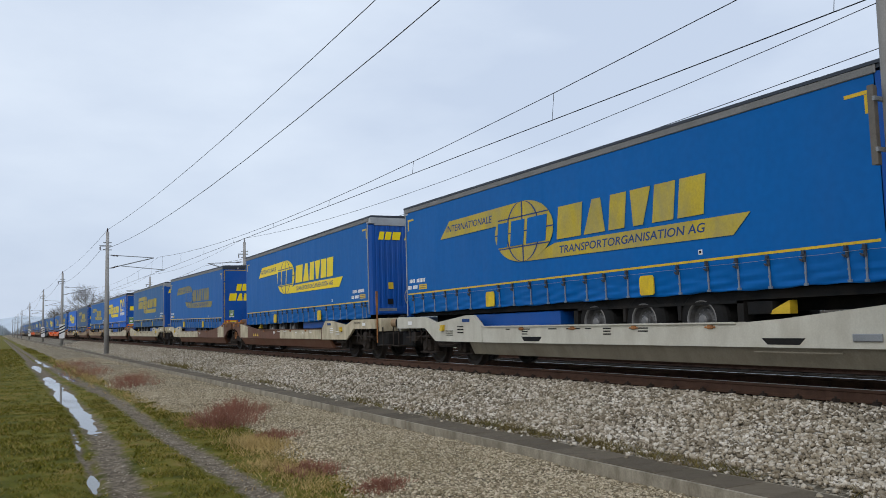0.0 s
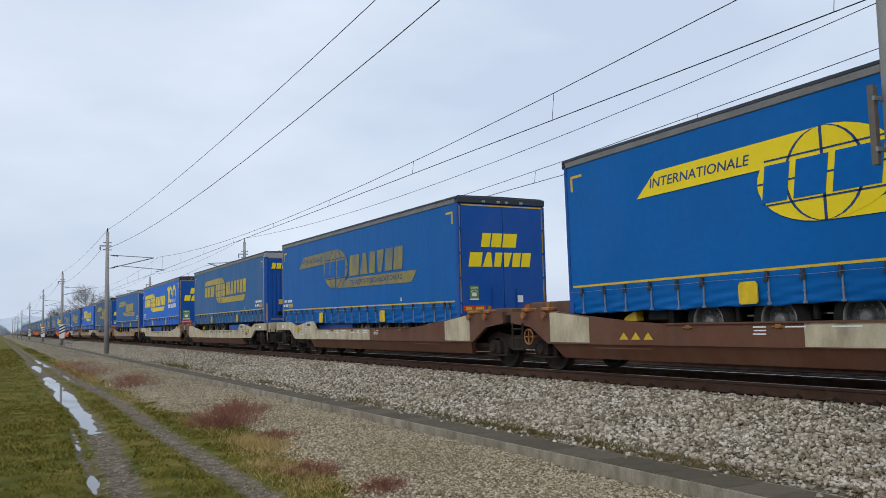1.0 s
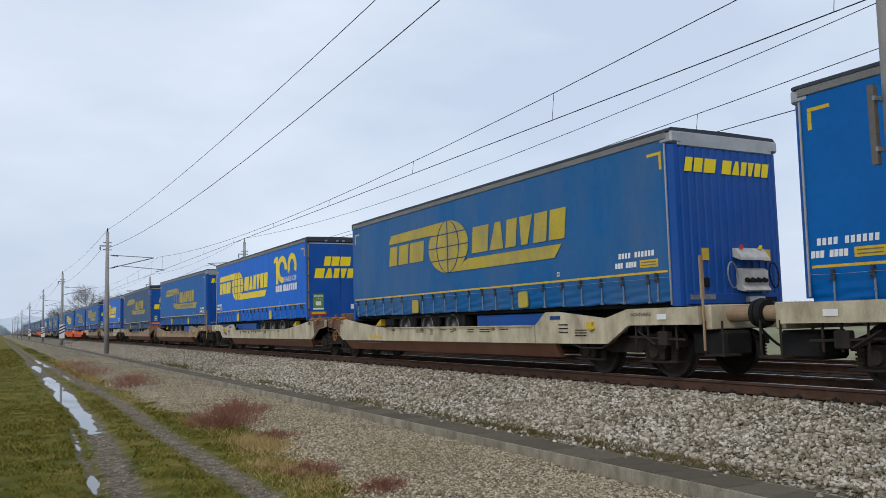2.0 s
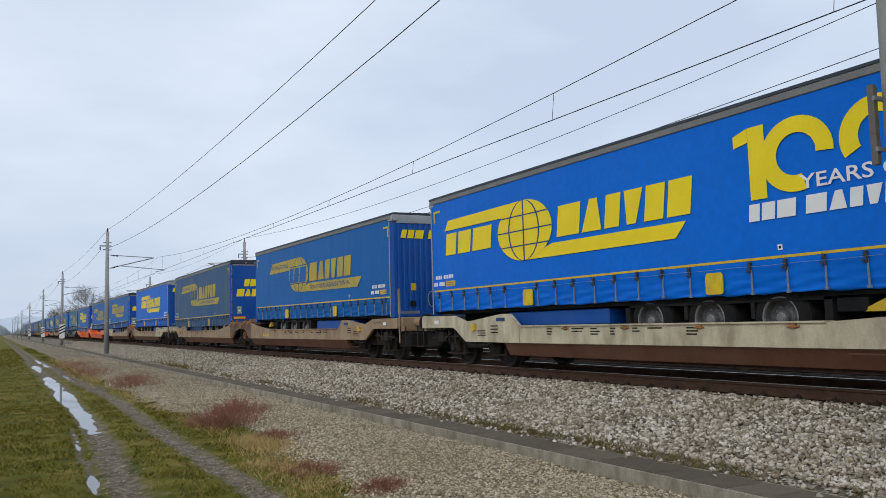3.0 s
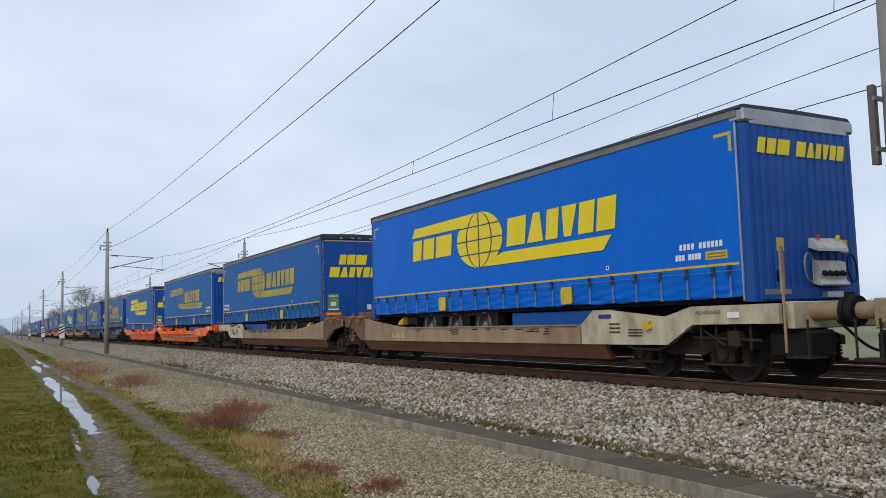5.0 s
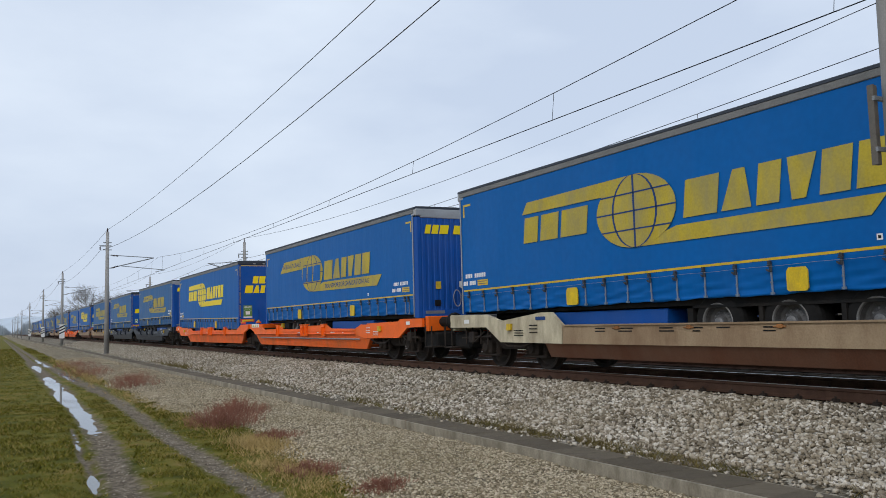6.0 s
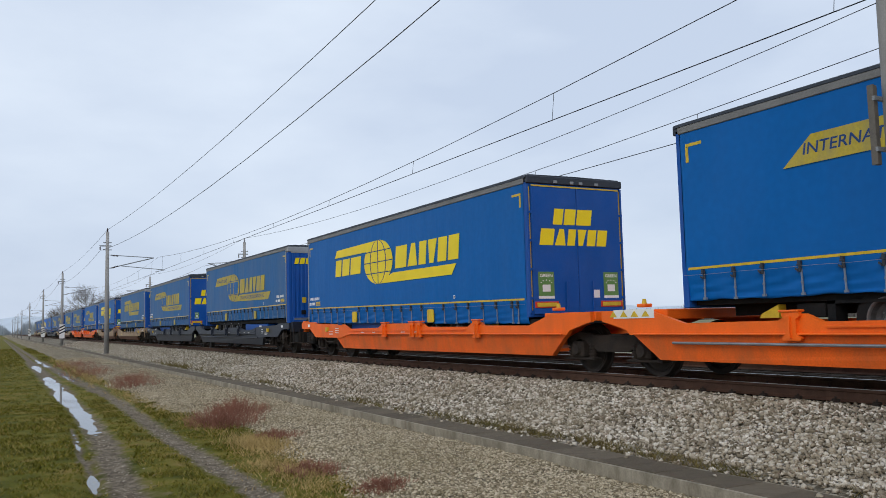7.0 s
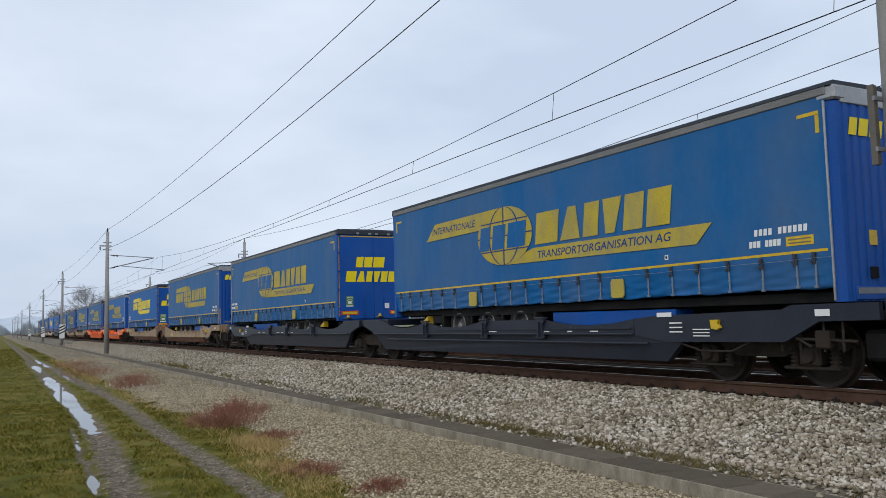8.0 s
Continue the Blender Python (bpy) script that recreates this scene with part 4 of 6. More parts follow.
def bulkhead(root, sign, yellow, fresh=False):
    """Front wall: upright ribs, grey header, connection shelf and labels. sign -1 faces the camera's end."""
    y0 = sign * (LONG / 2)
    s = sign
    bm = bm_new()
    pts = []
    n = 13
    for i in range(n):
        x = -1.13 + 2.26 * i / n
        w = 2.26 / n
        pts += [(x, 0.103), (x + w * 0.30, 0.103), (x + w * 0.42, 0.122), (x + w * 0.88, 0.122)]
    pts.append((1.13, 0.103))
    lo = [bm.verts.new((x, y0 + s * d, 1.20)) for x, d in pts]
    hi = [bm.verts.new((x, y0 + s * d, Z_TOP - 0.22)) for x, d in pts]
    for i in range(len(pts) - 1):
        bm.faces.new((lo[i], lo[i + 1], hi[i + 1], hi[i]))
    bmesh.ops.recalc_face_normals(bm, faces=bm.faces)
    wall = part("front_wall", bm, "blue_paint", root, "ribbed blue steel front wall")
    part("backing", box(bm_new(), -1.2, 1.2, y0 - s * 0.02, y0 + s * 0.085, 1.20, Z_TOP - 0.05), "blue_paint", root)
    for k in (-1, 1):
        bm = bm_new()
        prof = [(k * HALF, y0 - s * 0.02), (k * HALF, y0 + s * 0.05), (k * 1.20, y0 + s * 0.115), (k * 1.12, y0 + s * 0.122), (k * 1.12, y0 - s * 0.02)]
        a = [bm.verts.new((x, y, 1.20)) for x, y in prof]
        b = [bm.verts.new((x, y, Z_TOP - 0.20)) for x, y in prof]
        bm.faces.new(a), bm.faces.new(b[::-1])
        for i in range(5):
            j = (i + 1) % 5
            bm.faces.new((a[j], a[i], b[i], b[j]))
        bmesh.ops.recalc_face_normals(bm, faces=bm.faces)
        part("corner_post", bm, "blue_paint", root)
        part("corner_cap", box(bm_new(), k * (HALF + 0.005), k * 1.02, y0 - s * 0.14, y0 + s * 0.145, Z_TOP - 0.18, Z_TOP + 0.02, 0.03), "alu", root, "grey cast corner cap")
        part("curtain_pole", rod(bm_new(), (k * (HALF + 0.012), y0 - s * 0.01, 1.22), (k * (HALF + 0.012), y0 - s * 0.01, Z_TOP - 0.18), 0.018, n=8), "alu", root, "bright curtain tension pole")
    part("header", box(bm_new(), -1.12, 1.12, y0 + s * 0.06, y0 + s * 0.135, Z_TOP - 0.22, Z_TOP + 0.02, 0.012), "alu", root, "dull aluminium header beam")
    if s > 0:
        return
    yf = y0 - 0.127
    bm = bm_new()
    for x0, x1, wd in ((-1.0, -0.30, WORD3), (-0.14, 0.98, WORD6)):
        for pts in slanted_blocks(x0, x1, 3.42, 3.66, wd, 0.22, -0.22):
            prism_y(bm, pts, yf - 0.004, yf)
    part("lettering", bm, yellow, root, "yellow lettering row on the front wall")
    tray = [(0.02, 2.16), (-0.05, 2.16), (-0.17, 2.00), (-0.18, 1.95), (-0.16, 1.95), (0.02, 2.02)]
    part("connection_shelf", prism_x(bm_new(), [(yf + a, z) for a, z in tray], 0.02, 0.72), "tray", root, "dirty white sheet connection shelf")
    tray = [(0.02, 1.82), (-0.02, 1.82), (-0.10, 1.78), (-0.10, 1.52), (-0.16, 1.44), (-0.14, 1.42), (0.02, 1.46)]
    part("connection_shelf", prism_x(bm_new(), [(yf + a, z) for a, z in tray], 0.10, 0.74), "tray", root)
    for x, mat in ((0.14, "safety_red"), (0.60, "yellow")):
        part("air_coupling", rod(bm_new(), (x, yf - 0.08, 2.15), (x, yf - 0.10, 2.21), 0.035, 0.025, 10), mat, root)
    for i in range(4):
        part("coupling", rod(bm_new(), (0.20 + 0.14 * i, yf - 0.10, 1.62), (0.20 + 0.14 * i, yf - 0.17, 1.60), 0.045, 0.035, 10), "black", root)
    for x in (-0.10, 0.90):
        loop = [(x + 0.112 * math.sin(math.pi * i / 8), yf - 0.09 + 0.02 * math.cos(math.pi * i / 8), 1.70 + 0.22 * math.cos(math.pi * i / 8)) for i in range(17)]
        part("air_hose", tube(bm_new(), loop, 0.014), "steel" if x < 0 else "black", root, "looped air hose")
    part("lower_panel", box(bm_new(), -1.05, 1.05, yf - 0.015, yf + 0.03, 1.22, 1.40, 0.01), "blue_paint", root)
    part("number_plate", box(bm_new(), 0.72, 1.02, yf - 0.022, yf - 0.014, 1.25, 1.33), "chassis", root)
    part("label_strip", box(bm_new(), -1.02, -0.45, yf - 0.020, yf - 0.014, 1.30, 1.38), "steel", root)
    part("step_plate", box(bm_new(), 0.25, 0.62, yf - 0.12, yf, 1.24, 1.34, 0.01), "alu", root)
    for x in (-0.62, 0.86):
        part("label_plate", box(bm_new(), x - 0.08, x + 0.08, yf - 0.006, yf, 1.95, 2.15), "tape", root, "small yellow label")
    part("door_box", box(bm_new(), -0.74, -0.56, yf - 0.02, yf, 1.50, 1.66, 0.01), "chassis", root)


def green_word():
    if "GREEN" not in KEPT:
        KEPT["GREEN"] = text_mesh("GREEN", 0.0, 0.02)
        KEPT["GREEN"].materials.clear()
        KEPT["GREEN"].materials.append(M["white"])
    return KEPT["GREEN"]


def rear_doors(root, sign, yellow, fresh=False):
    """Rear portal with two door leaves, reflective outline, stickers and hinges."""
    y0 = sign * (LONG / 2)
    s = sign
    part("portal", box(bm_new(), -HALF, HALF, y0 - s * 0.03, y0 + s * 0.09, 1.16, Z_TOP - 0.03, 0.015), "blue_paint", root)
    for k in (-1, 1):
        leaf = part("door", box(bm_new(), k * 0.006, k * 1.17, y0 + s * 0.09, y0 + s * 0.135, 1.22, Z_TOP - 0.115, 0.008), "blue_paint", root, "plain blue rear door leaf")
        part("edge_tape", box(bm_new(), k * 1.185, k * 1.225, y0 + s * 0.09, y0 + s * 0.096, 1.30, Z_TOP - 0.16), "tape", leaf)
        if s < 0:
            part("hinge_strip", box(bm_new(), k * 1.225, k * 1.265, y0 + s * 0.09, y0 + s * 0.12, 1.24, Z_TOP - 0.12), "blue_paint", leaf)
            for z in (1.55, 2.15, 2.75, 3.35):
                part("hinge", box(bm_new(), k * 1.12, k * 1.252, y0 + s * 0.125, y0 + s * 0.140, z - 0.025, z + 0.025), "blue_paint", leaf)
    part("header", box(bm_new(), -HALF, HALF, y0 - s * 0.05, y0 + s * 0.15, Z_TOP - 0.10, Z_TOP + 0.06, 0.015), "roofsheet", root, "dark header beam over the doors")
    if s > 0:
        return
    yf = y0 - 0.137
    part("edge_tape", box(bm_new(), -1.17, 1.17, yf - 0.006, yf - 0.002, Z_TOP - 0.165, Z_TOP - 0.135), "tape", root)
    for x in (-0.55, -0.12, 0.12, 0.55):
        part("header_lock", box(bm_new(), x - 0.05, x + 0.05, yf - 0.03, yf - 0.013, Z_TOP - 0.085, Z_TOP - 0.02, 0.01), "steel", root)
    bm = bm_new()
    za, zb = (3.10, 2.66) if fresh else (2.90, 2.42)
    for pts in slanted_blocks(-0.64, 0.36, za, za + 0.34, WORD3, 0.14, -0.16) + slanted_blocks(-1.0, 0.76, zb, zb + 0.35, WORD6, 0.16, -0.16):
        prism_y(bm, pts, yf - 0.004, yf)
    part("lettering", bm, yellow, root, "two rows of yellow lettering")
    for x in (-0.86, 0.86):
        if fresh or x < 0:
            w, z0, z1 = (0.20, 1.54, 2.10) if fresh else (0.12, 1.62, 1.96)
            st = part("sticker", box(bm_new(), x - w, x + w, yf - 0.004, yf, z0, z1), "green", root, "green environmental sticker")
            bm = bm_new()
            h = z1 - z0
            place("sticker_word", green_word(), st, at=Matrix.Translation((x - w * 0.8, yf - 0.0055, z0 + h * 0.80)) @ Matrix(((w * 1.6, 0, 0, 0), (0, 0, -1, 0), (0, h * 0.12, 0, 0), (0, 0, 0, 1))))
            box(bm, x - w * 0.5, x + w * 0.5, yf - 0.006, yf - 0.004, z0 + h * 0.26, z0 + h * 0.52)
            box(bm, x - w, x + w, yf - 0.006, yf - 0.004, z0, z0 + h * 0.10)
            for i in range(5):
                a = math.pi * (0.1 + 0.2 * i)
                box(bm, x + w * 0.7 * math.cos(a) - 0.012, x + w * 0.7 * math.cos(a) + 0.012, yf - 0.006, yf - 0.004, z0 + h * (0.54 + 0.13 * math.sin(a)), z0 + h * (0.58 + 0.13 * math.sin(a)))
            part("sticker_print", bm, "white", st)
        part("reflector", box(bm_new(), x - 0.30, x + 0.30, yf - 0.012, yf, 1.35, 1.48, 0.005), "safety_red", root, "red framed yellow reflector")
        part("reflector_field", box(bm_new(), x - 0.25, x + 0.25, yf - 0.016, yf - 0.012, 1.375, 1.455), "tape", root)
    part("notice", box(bm_new(), 0.36, 0.54, yf - 0.004, yf, 1.55, 1.72), "white", root)
    for x in (-0.35, 0.35):
        part("lock_rod", rod(bm_new(), (x, yf - 0.02, 1.25), (x, yf - 0.02, 1.9), 0.014, n=6), "blue_paint", root)
    part("bumper", box(bm_new(), -1.2, 1.2, y0 - 0.12, y0 + 0.02, 0.98, 1.12, 0.015), "chassis", root)


def build_trailer(index, design, front_first, blue, print_mat, yellow_end, label, drop=(0.0, 0.0)):
    root = tagged(new("semi_trailer"), label, "semi-trailer", "semi-trailers on the train")
    part("curtain", curtain_bm(index, drop), blue, root, smooth=True)
    bm = bm_new()
    box(bm, -1.10, 1.20, -LONG / 2 + 0.02, LONG / 2 - 0.02, 1.20, 1.34)
    box(bm, HALF - 0.02, HALF, -LONG / 2, LONG / 2, 1.27, Z_TOP - 0.15)
    part("floor_frame", bm, "chassis", root)
    part("roof", prism_y(bm_new(), [(-HALF - 0.022, Z_TOP + 0.01), (-HALF - 0.012, Z_TOP + 0.055), (-HALF + 0.06, Z_TOP + 0.085), (0, Z_TOP + 0.10), (HALF - 0.06, Z_TOP + 0.085), (HALF + 0.022, Z_TOP + 0.01)], -LONG / 2 - 0.10, LONG / 2 + 0.10), "roofsheet", root, "dark tarpaulin roof")
    for k in (-1, 1):
        part("roof_rail", box(bm_new(), k * (HALF - 0.06), k * (HALF + 0.02), -LONG / 2 - 0.02, LONG / 2 + 0.02, Z_TOP - 0.105, Z_TOP + 0.008, 0.01), "roofline", root, "grey roof rail")
    near = -1
    (bulkhead if front_first else rear_doors)(root, near, yellow_end, blue == "blue_bright" or design == "short")
    (rear_doors if front_first else bulkhead)(root, -near, yellow_end)
    side_print(root, design, print_mat, blue)
    # reflective line above the straps, broken corner marks
    def line_z(u):
        return Z_LINE - lowered(drop, u)

    a, b = 0.08, LONG - 0.06
    decal("reflective_line", [[(a, line_z(a) - 0.002), (b, line_z(b) - 0.002), (b, line_z(b) + 0.036), (a, line_z(a) + 0.036)]], "tape", root, x=-HALF - 0.001)
    for u0, k in ((0.10, 1), (LONG - 0.12, -1)):
        decal("corner_mark", [[(u0, 3.72), (u0 + k * 0.34, 3.72), (u0 + k * 0.34, 3.77), (u0, 3.77)], [(u0, 3.47), (u0 + k * 0.06, 3.47), (u0 + k * 0.06, 3.715), (u0, 3.715)]], "tape", root, x=-HALF - 0.001)
    e = 0.27 if front_first else LONG - 1.15
    pale = "white" if blue != "blue_dusty" else "alu"
    low = line_z(e)
    mark = kept("mark_" + pale, lambda: prism_x(bm_new(), [(0, 0), (-0.056, 0), (-0.064, 0.095), (-0.008, 0.095)], -0.003, 0.0), pale)
    for i in range(12):
        if i not in (4, 11):
            place("registration_bar", mark, root, at=pose(-HALF - 0.001, side_y(e + 1.0 - 0.083 * i), low + 0.30))
    for i in range(8):
        if i != 3:
            place("registration_bar", mark, root, at=pose(-HALF - 0.001, side_y(e + 1.10 - 0.070 * i), low + 0.135))
    plate = decal("code_plate", [[(e + 0.02, low + 0.11), (e + 0.46, low + 0.11), (e + 0.46, low + 0.24), (e + 0.02, low + 0.24)]], "tape", root, x=-HALF - 0.001)
    for z in (0.14, 0.19):
        decal("plate_bar", [[(e + 0.06, low + z), (e + 0.42, low + z), (e + 0.42, low + z + 0.018), (e + 0.06, low + z + 0.018)]], "olive", plate, x=-HALF - 0.0045)
    low = line_z(3.06)
    tag = decal("curtain_tag", [[(3.02, low + 0.11), (3.10, low + 0.11), (3.10, low + 0.19), (3.02, low + 0.19)]], "white", root, "small white patch with a dark square", x=-HALF - 0.001)
    decal("tag_square", [[(3.04, low + 0.13), (3.08, low + 0.13), (3.08, low + 0.17), (3.04, low + 0.17)]], "chassis", tag, x=-HALF - 0.0045)
    # straps with buckles
    strap, buckle = kept("strap", strap_bm, "strap"), kept("buckle", buckle_bm, "buckle")
    rng = random.Random(100 + index)
    us = [0.28, 0.55] + [0.60 * i + 0.55 for i in range(1, 22)]
    for u in us:
        if 3.95 < u < 4.6 or 9.0 < u < 9.6 or u > LONG - 0.1:
            continue
        piece = place("strap", strap, root, at=pose(-HALF + 0.004, side_y(u + rng.uniform(-0.04, 0.04)), line_z(u) - 0.025 + rng.uniform(-0.012, 0.012), rng.uniform(-2, 2)))
        place("buckle", buckle, piece, at=pose(0, 0, 0, rng.choice((-3, 0, 2, 4, 8))))
    line = [(-HALF - 0.044, side_y(LONG * i / 88), line_z(LONG * i / 88) - 0.088 + 0.004 * math.sin(LONG * i / 88 * 5.2)) for i in range(89)]
    part("customs_cable", tube(bm_new(), line, 0.0028, 5), "steel", root, "thin grey cable through the strap eyes")
    for u in (4.28, 9.30):
        part("lifting_pad", prism_x(bm_new(), [(side_y(u + a), line_z(u) + b) for a, b in ((-0.17, -0.43), (-0.14, -0.46), (0.14, -0.46), (0.17, -0.43), (0.17, -0.18), (0.13, -0.13), (-0.13, -0.13), (-0.17, -0.18))], -HALF - 0.030, -HALF - 0.006), "pad" if blue in ("blue_bright", "blue") else "gold", root, "yellow lifting point plate")
    # running gear, towards the trailer's rear
    rear = 1 if front_first else -1
    tyre, rim = kept("tyre", tyre_bm, "black"), kept("rim", rim_bm, "tyre_rim")
    lip = kept("rim_lip", rim_lip_bm, "lip")
    for d in (3.25, 4.57, 5.89):
        y = rear * (LONG / 2 - d)
        for k in (-1, 1):
            wheel = tagged(place("wheel", tyre, root, at=pose(k * 0.95, y, 0.92, 0, 0, 0 if k < 0 else 180)), "black tyre on a silver rim")
            place("rim", rim, wheel)
            place("rim_lip", lip, wheel)
        part("axle", rod(bm_new(), (-0.9, y, 0.92), (0.9, y, 0.92), 0.07, n=10), "chassis", root)
    bm = bm_new()
    for k in (-1, 1):
        box(bm, k * 0.42, k * 0.54, -LONG / 2 + 0.3, LONG / 2 - 0.3, 1.02, 1.20)
    part("chassis_beam", bm, "chassis", root)
    bm = bm_new()
    y0, y1 = sorted((rear * (LONG / 2 - 2.4), rear * (LONG / 2 - 6.5)))
    for a, b in ((y0, y0 + 0.12), (y1 - 0.12, y1)):
        box(bm, -1.14, -0.90, a, b, 0.88, 1.20)
    box(bm, -1.14, -0.85, y0, y1, 1.155, 1.198)
    for d in (1.28, 2.62):
        box(bm, -1.14, -1.08, y0 + d, y0 + d + 0.07, 0.92, 1.16)
    part("mudguard", bm, "chassis", root)
    y0, y1 = sorted((rear * (LONG / 2 - 7.0), rear * (LONG / 2 - 10.4)))
    part("pallet_box", box(bm_new(), -1.10, 1.10, y0, y1, 0.88, 1.17, 0.02), "blue_paint", root, "blue pallet box under the floor")
    for k in (-1, 1):
        part("landing_leg", box(bm_new(), k * 0.55, k * 0.68, -rear * 3.6 - 0.06, -rear * 3.6 + 0.06, 0.62, 1.18, 0.01), "chassis", root)
    y = rear * (LONG / 2 - 1.6)
    part("wheel_chock", prism_x(bm_new(), [(y, 0.98), (y + 0.34, 0.98), (y + 0.30, 1.04), (y, 1.17)], -1.12, -0.96), "tape", root, "yellow wheel chock in its holder")
    part("valve_box", box(bm_new(), -1.12, -0.90, y - rear * 0.75, y - rear * 0.30, 0.98, 1.17, 0.01), "chassis", root)
    return root


# ---------------------------------------------------------------- the train: pocket wagons
def wagon_wheel_bm():
    bm = bm_new()
    prof = [(0.10, -0.09), (0.16, -0.07), (0.36, -0.035), (0.40, -0.065), (0.455, -0.065), (0.46, 0.05), (0.49, 0.07), (0.49, 0.085), (0.40, 0.085), (0.36, 0.03), (0.10, 0.07)]
    n = 32
    rings = [[bm.verts.new((x, r * math.cos(2 * math.pi * i / n), r * math.sin(2 * math.pi * i / n))) for i in range(n)] for r, x in prof]
    for a, b in zip(rings, rings[1:]):
        for i in range(n):
            j = (i + 1) % n
            bm.faces.new((a[i], a[j], b[j], b[i]))
    bm.faces.new(rings[0]), bm.faces.new(rings[-1])
    bmesh.ops.recalc_face_normals(bm, faces=bm.faces)
    return bm


def spring_bm():
    bm = bm_new()
    for i in range(5):
        rod(bm, (0, 0, -0.13 + i * 0.055), (0, 0, -0.13 + i * 0.055 + 0.032), 0.075, n=12)
    rod(bm, (0, 0, -0.14), (0, 0, 0.14), 0.05, n=8)
    return bm


def axlebox_bm():
    bm = box(bm_new(), -0.16, 0.12, -0.17, 0.17, -0.16, 0.15, 0.04)
    rod(bm, (-0.16, 0, 0.0), (-0.21, 0, 0.0), 0.12, 0.10, 14)
    box(bm, -0.12, 0.08, -0.44, 0.44, -0.20, -0.155, 0.01)
    return bm


def bogie_frame_bm():
    bm = bm_new()
    out = [(-1.35, 0.52), (-1.35, 0.66), (-0.95, 0.80), (-0.45, 0.72), (0.45, 0.72), (0.95, 0.80), (1.35, 0.66), (1.35, 0.52), (0.95, 0.66), (0.40, 0.42), (-0.40, 0.42), (-0.95, 0.66)]
    for k in (-1, 1):
        prism_x(bm, out, k * 0.94, k * 1.06)
    box(bm, -0.95, 0.95, -0.28, 0.28, 0.48, 0.74, 0.03)
    for y in (-1.3, 1.3):
        box(bm, -0.95, 0.95, y - 0.04, y + 0.04, 0.54, 0.64)
    return bm


def build_bogie(root, y):
    frame_me = kept("bogie_frame", bogie_frame_bm, "rust")
    bogie = tagged(place("bogie", frame_me, root, at=pose(0, y, 0)), "brown two-axle bogie with coil springs")
    wheel, spring, axlebox = kept("wagon_wheel", wagon_wheel_bm, "wheel"), kept("coil_spring", spring_bm, "rust"), kept("axle_box", axlebox_bm, "rust")
    for a in (-0.9, 0.9):
        for k in (-1, 1):
            place("wheel", wheel, bogie, at=pose(k * 0.755, a, 0.46, 0, 0, 0 if k < 0 else 180))
            place("axle_box", axlebox, bogie, at=pose(k * 1.02, a, 0.46, 0, 0, 0 if k < 0 else 180))
            for b in (-0.31, 0.31):
                place("spring", spring, bogie, at=pose(k * 1.04, a + b, 0.43))
        part("axle", rod(bm_new(), (-0.7, a, 0.46), (0.7, a, 0.46), 0.08, n=12), "wheel", bogie)


def mirrored(pts, k):
    return [(k * s, z) for s, z in pts]


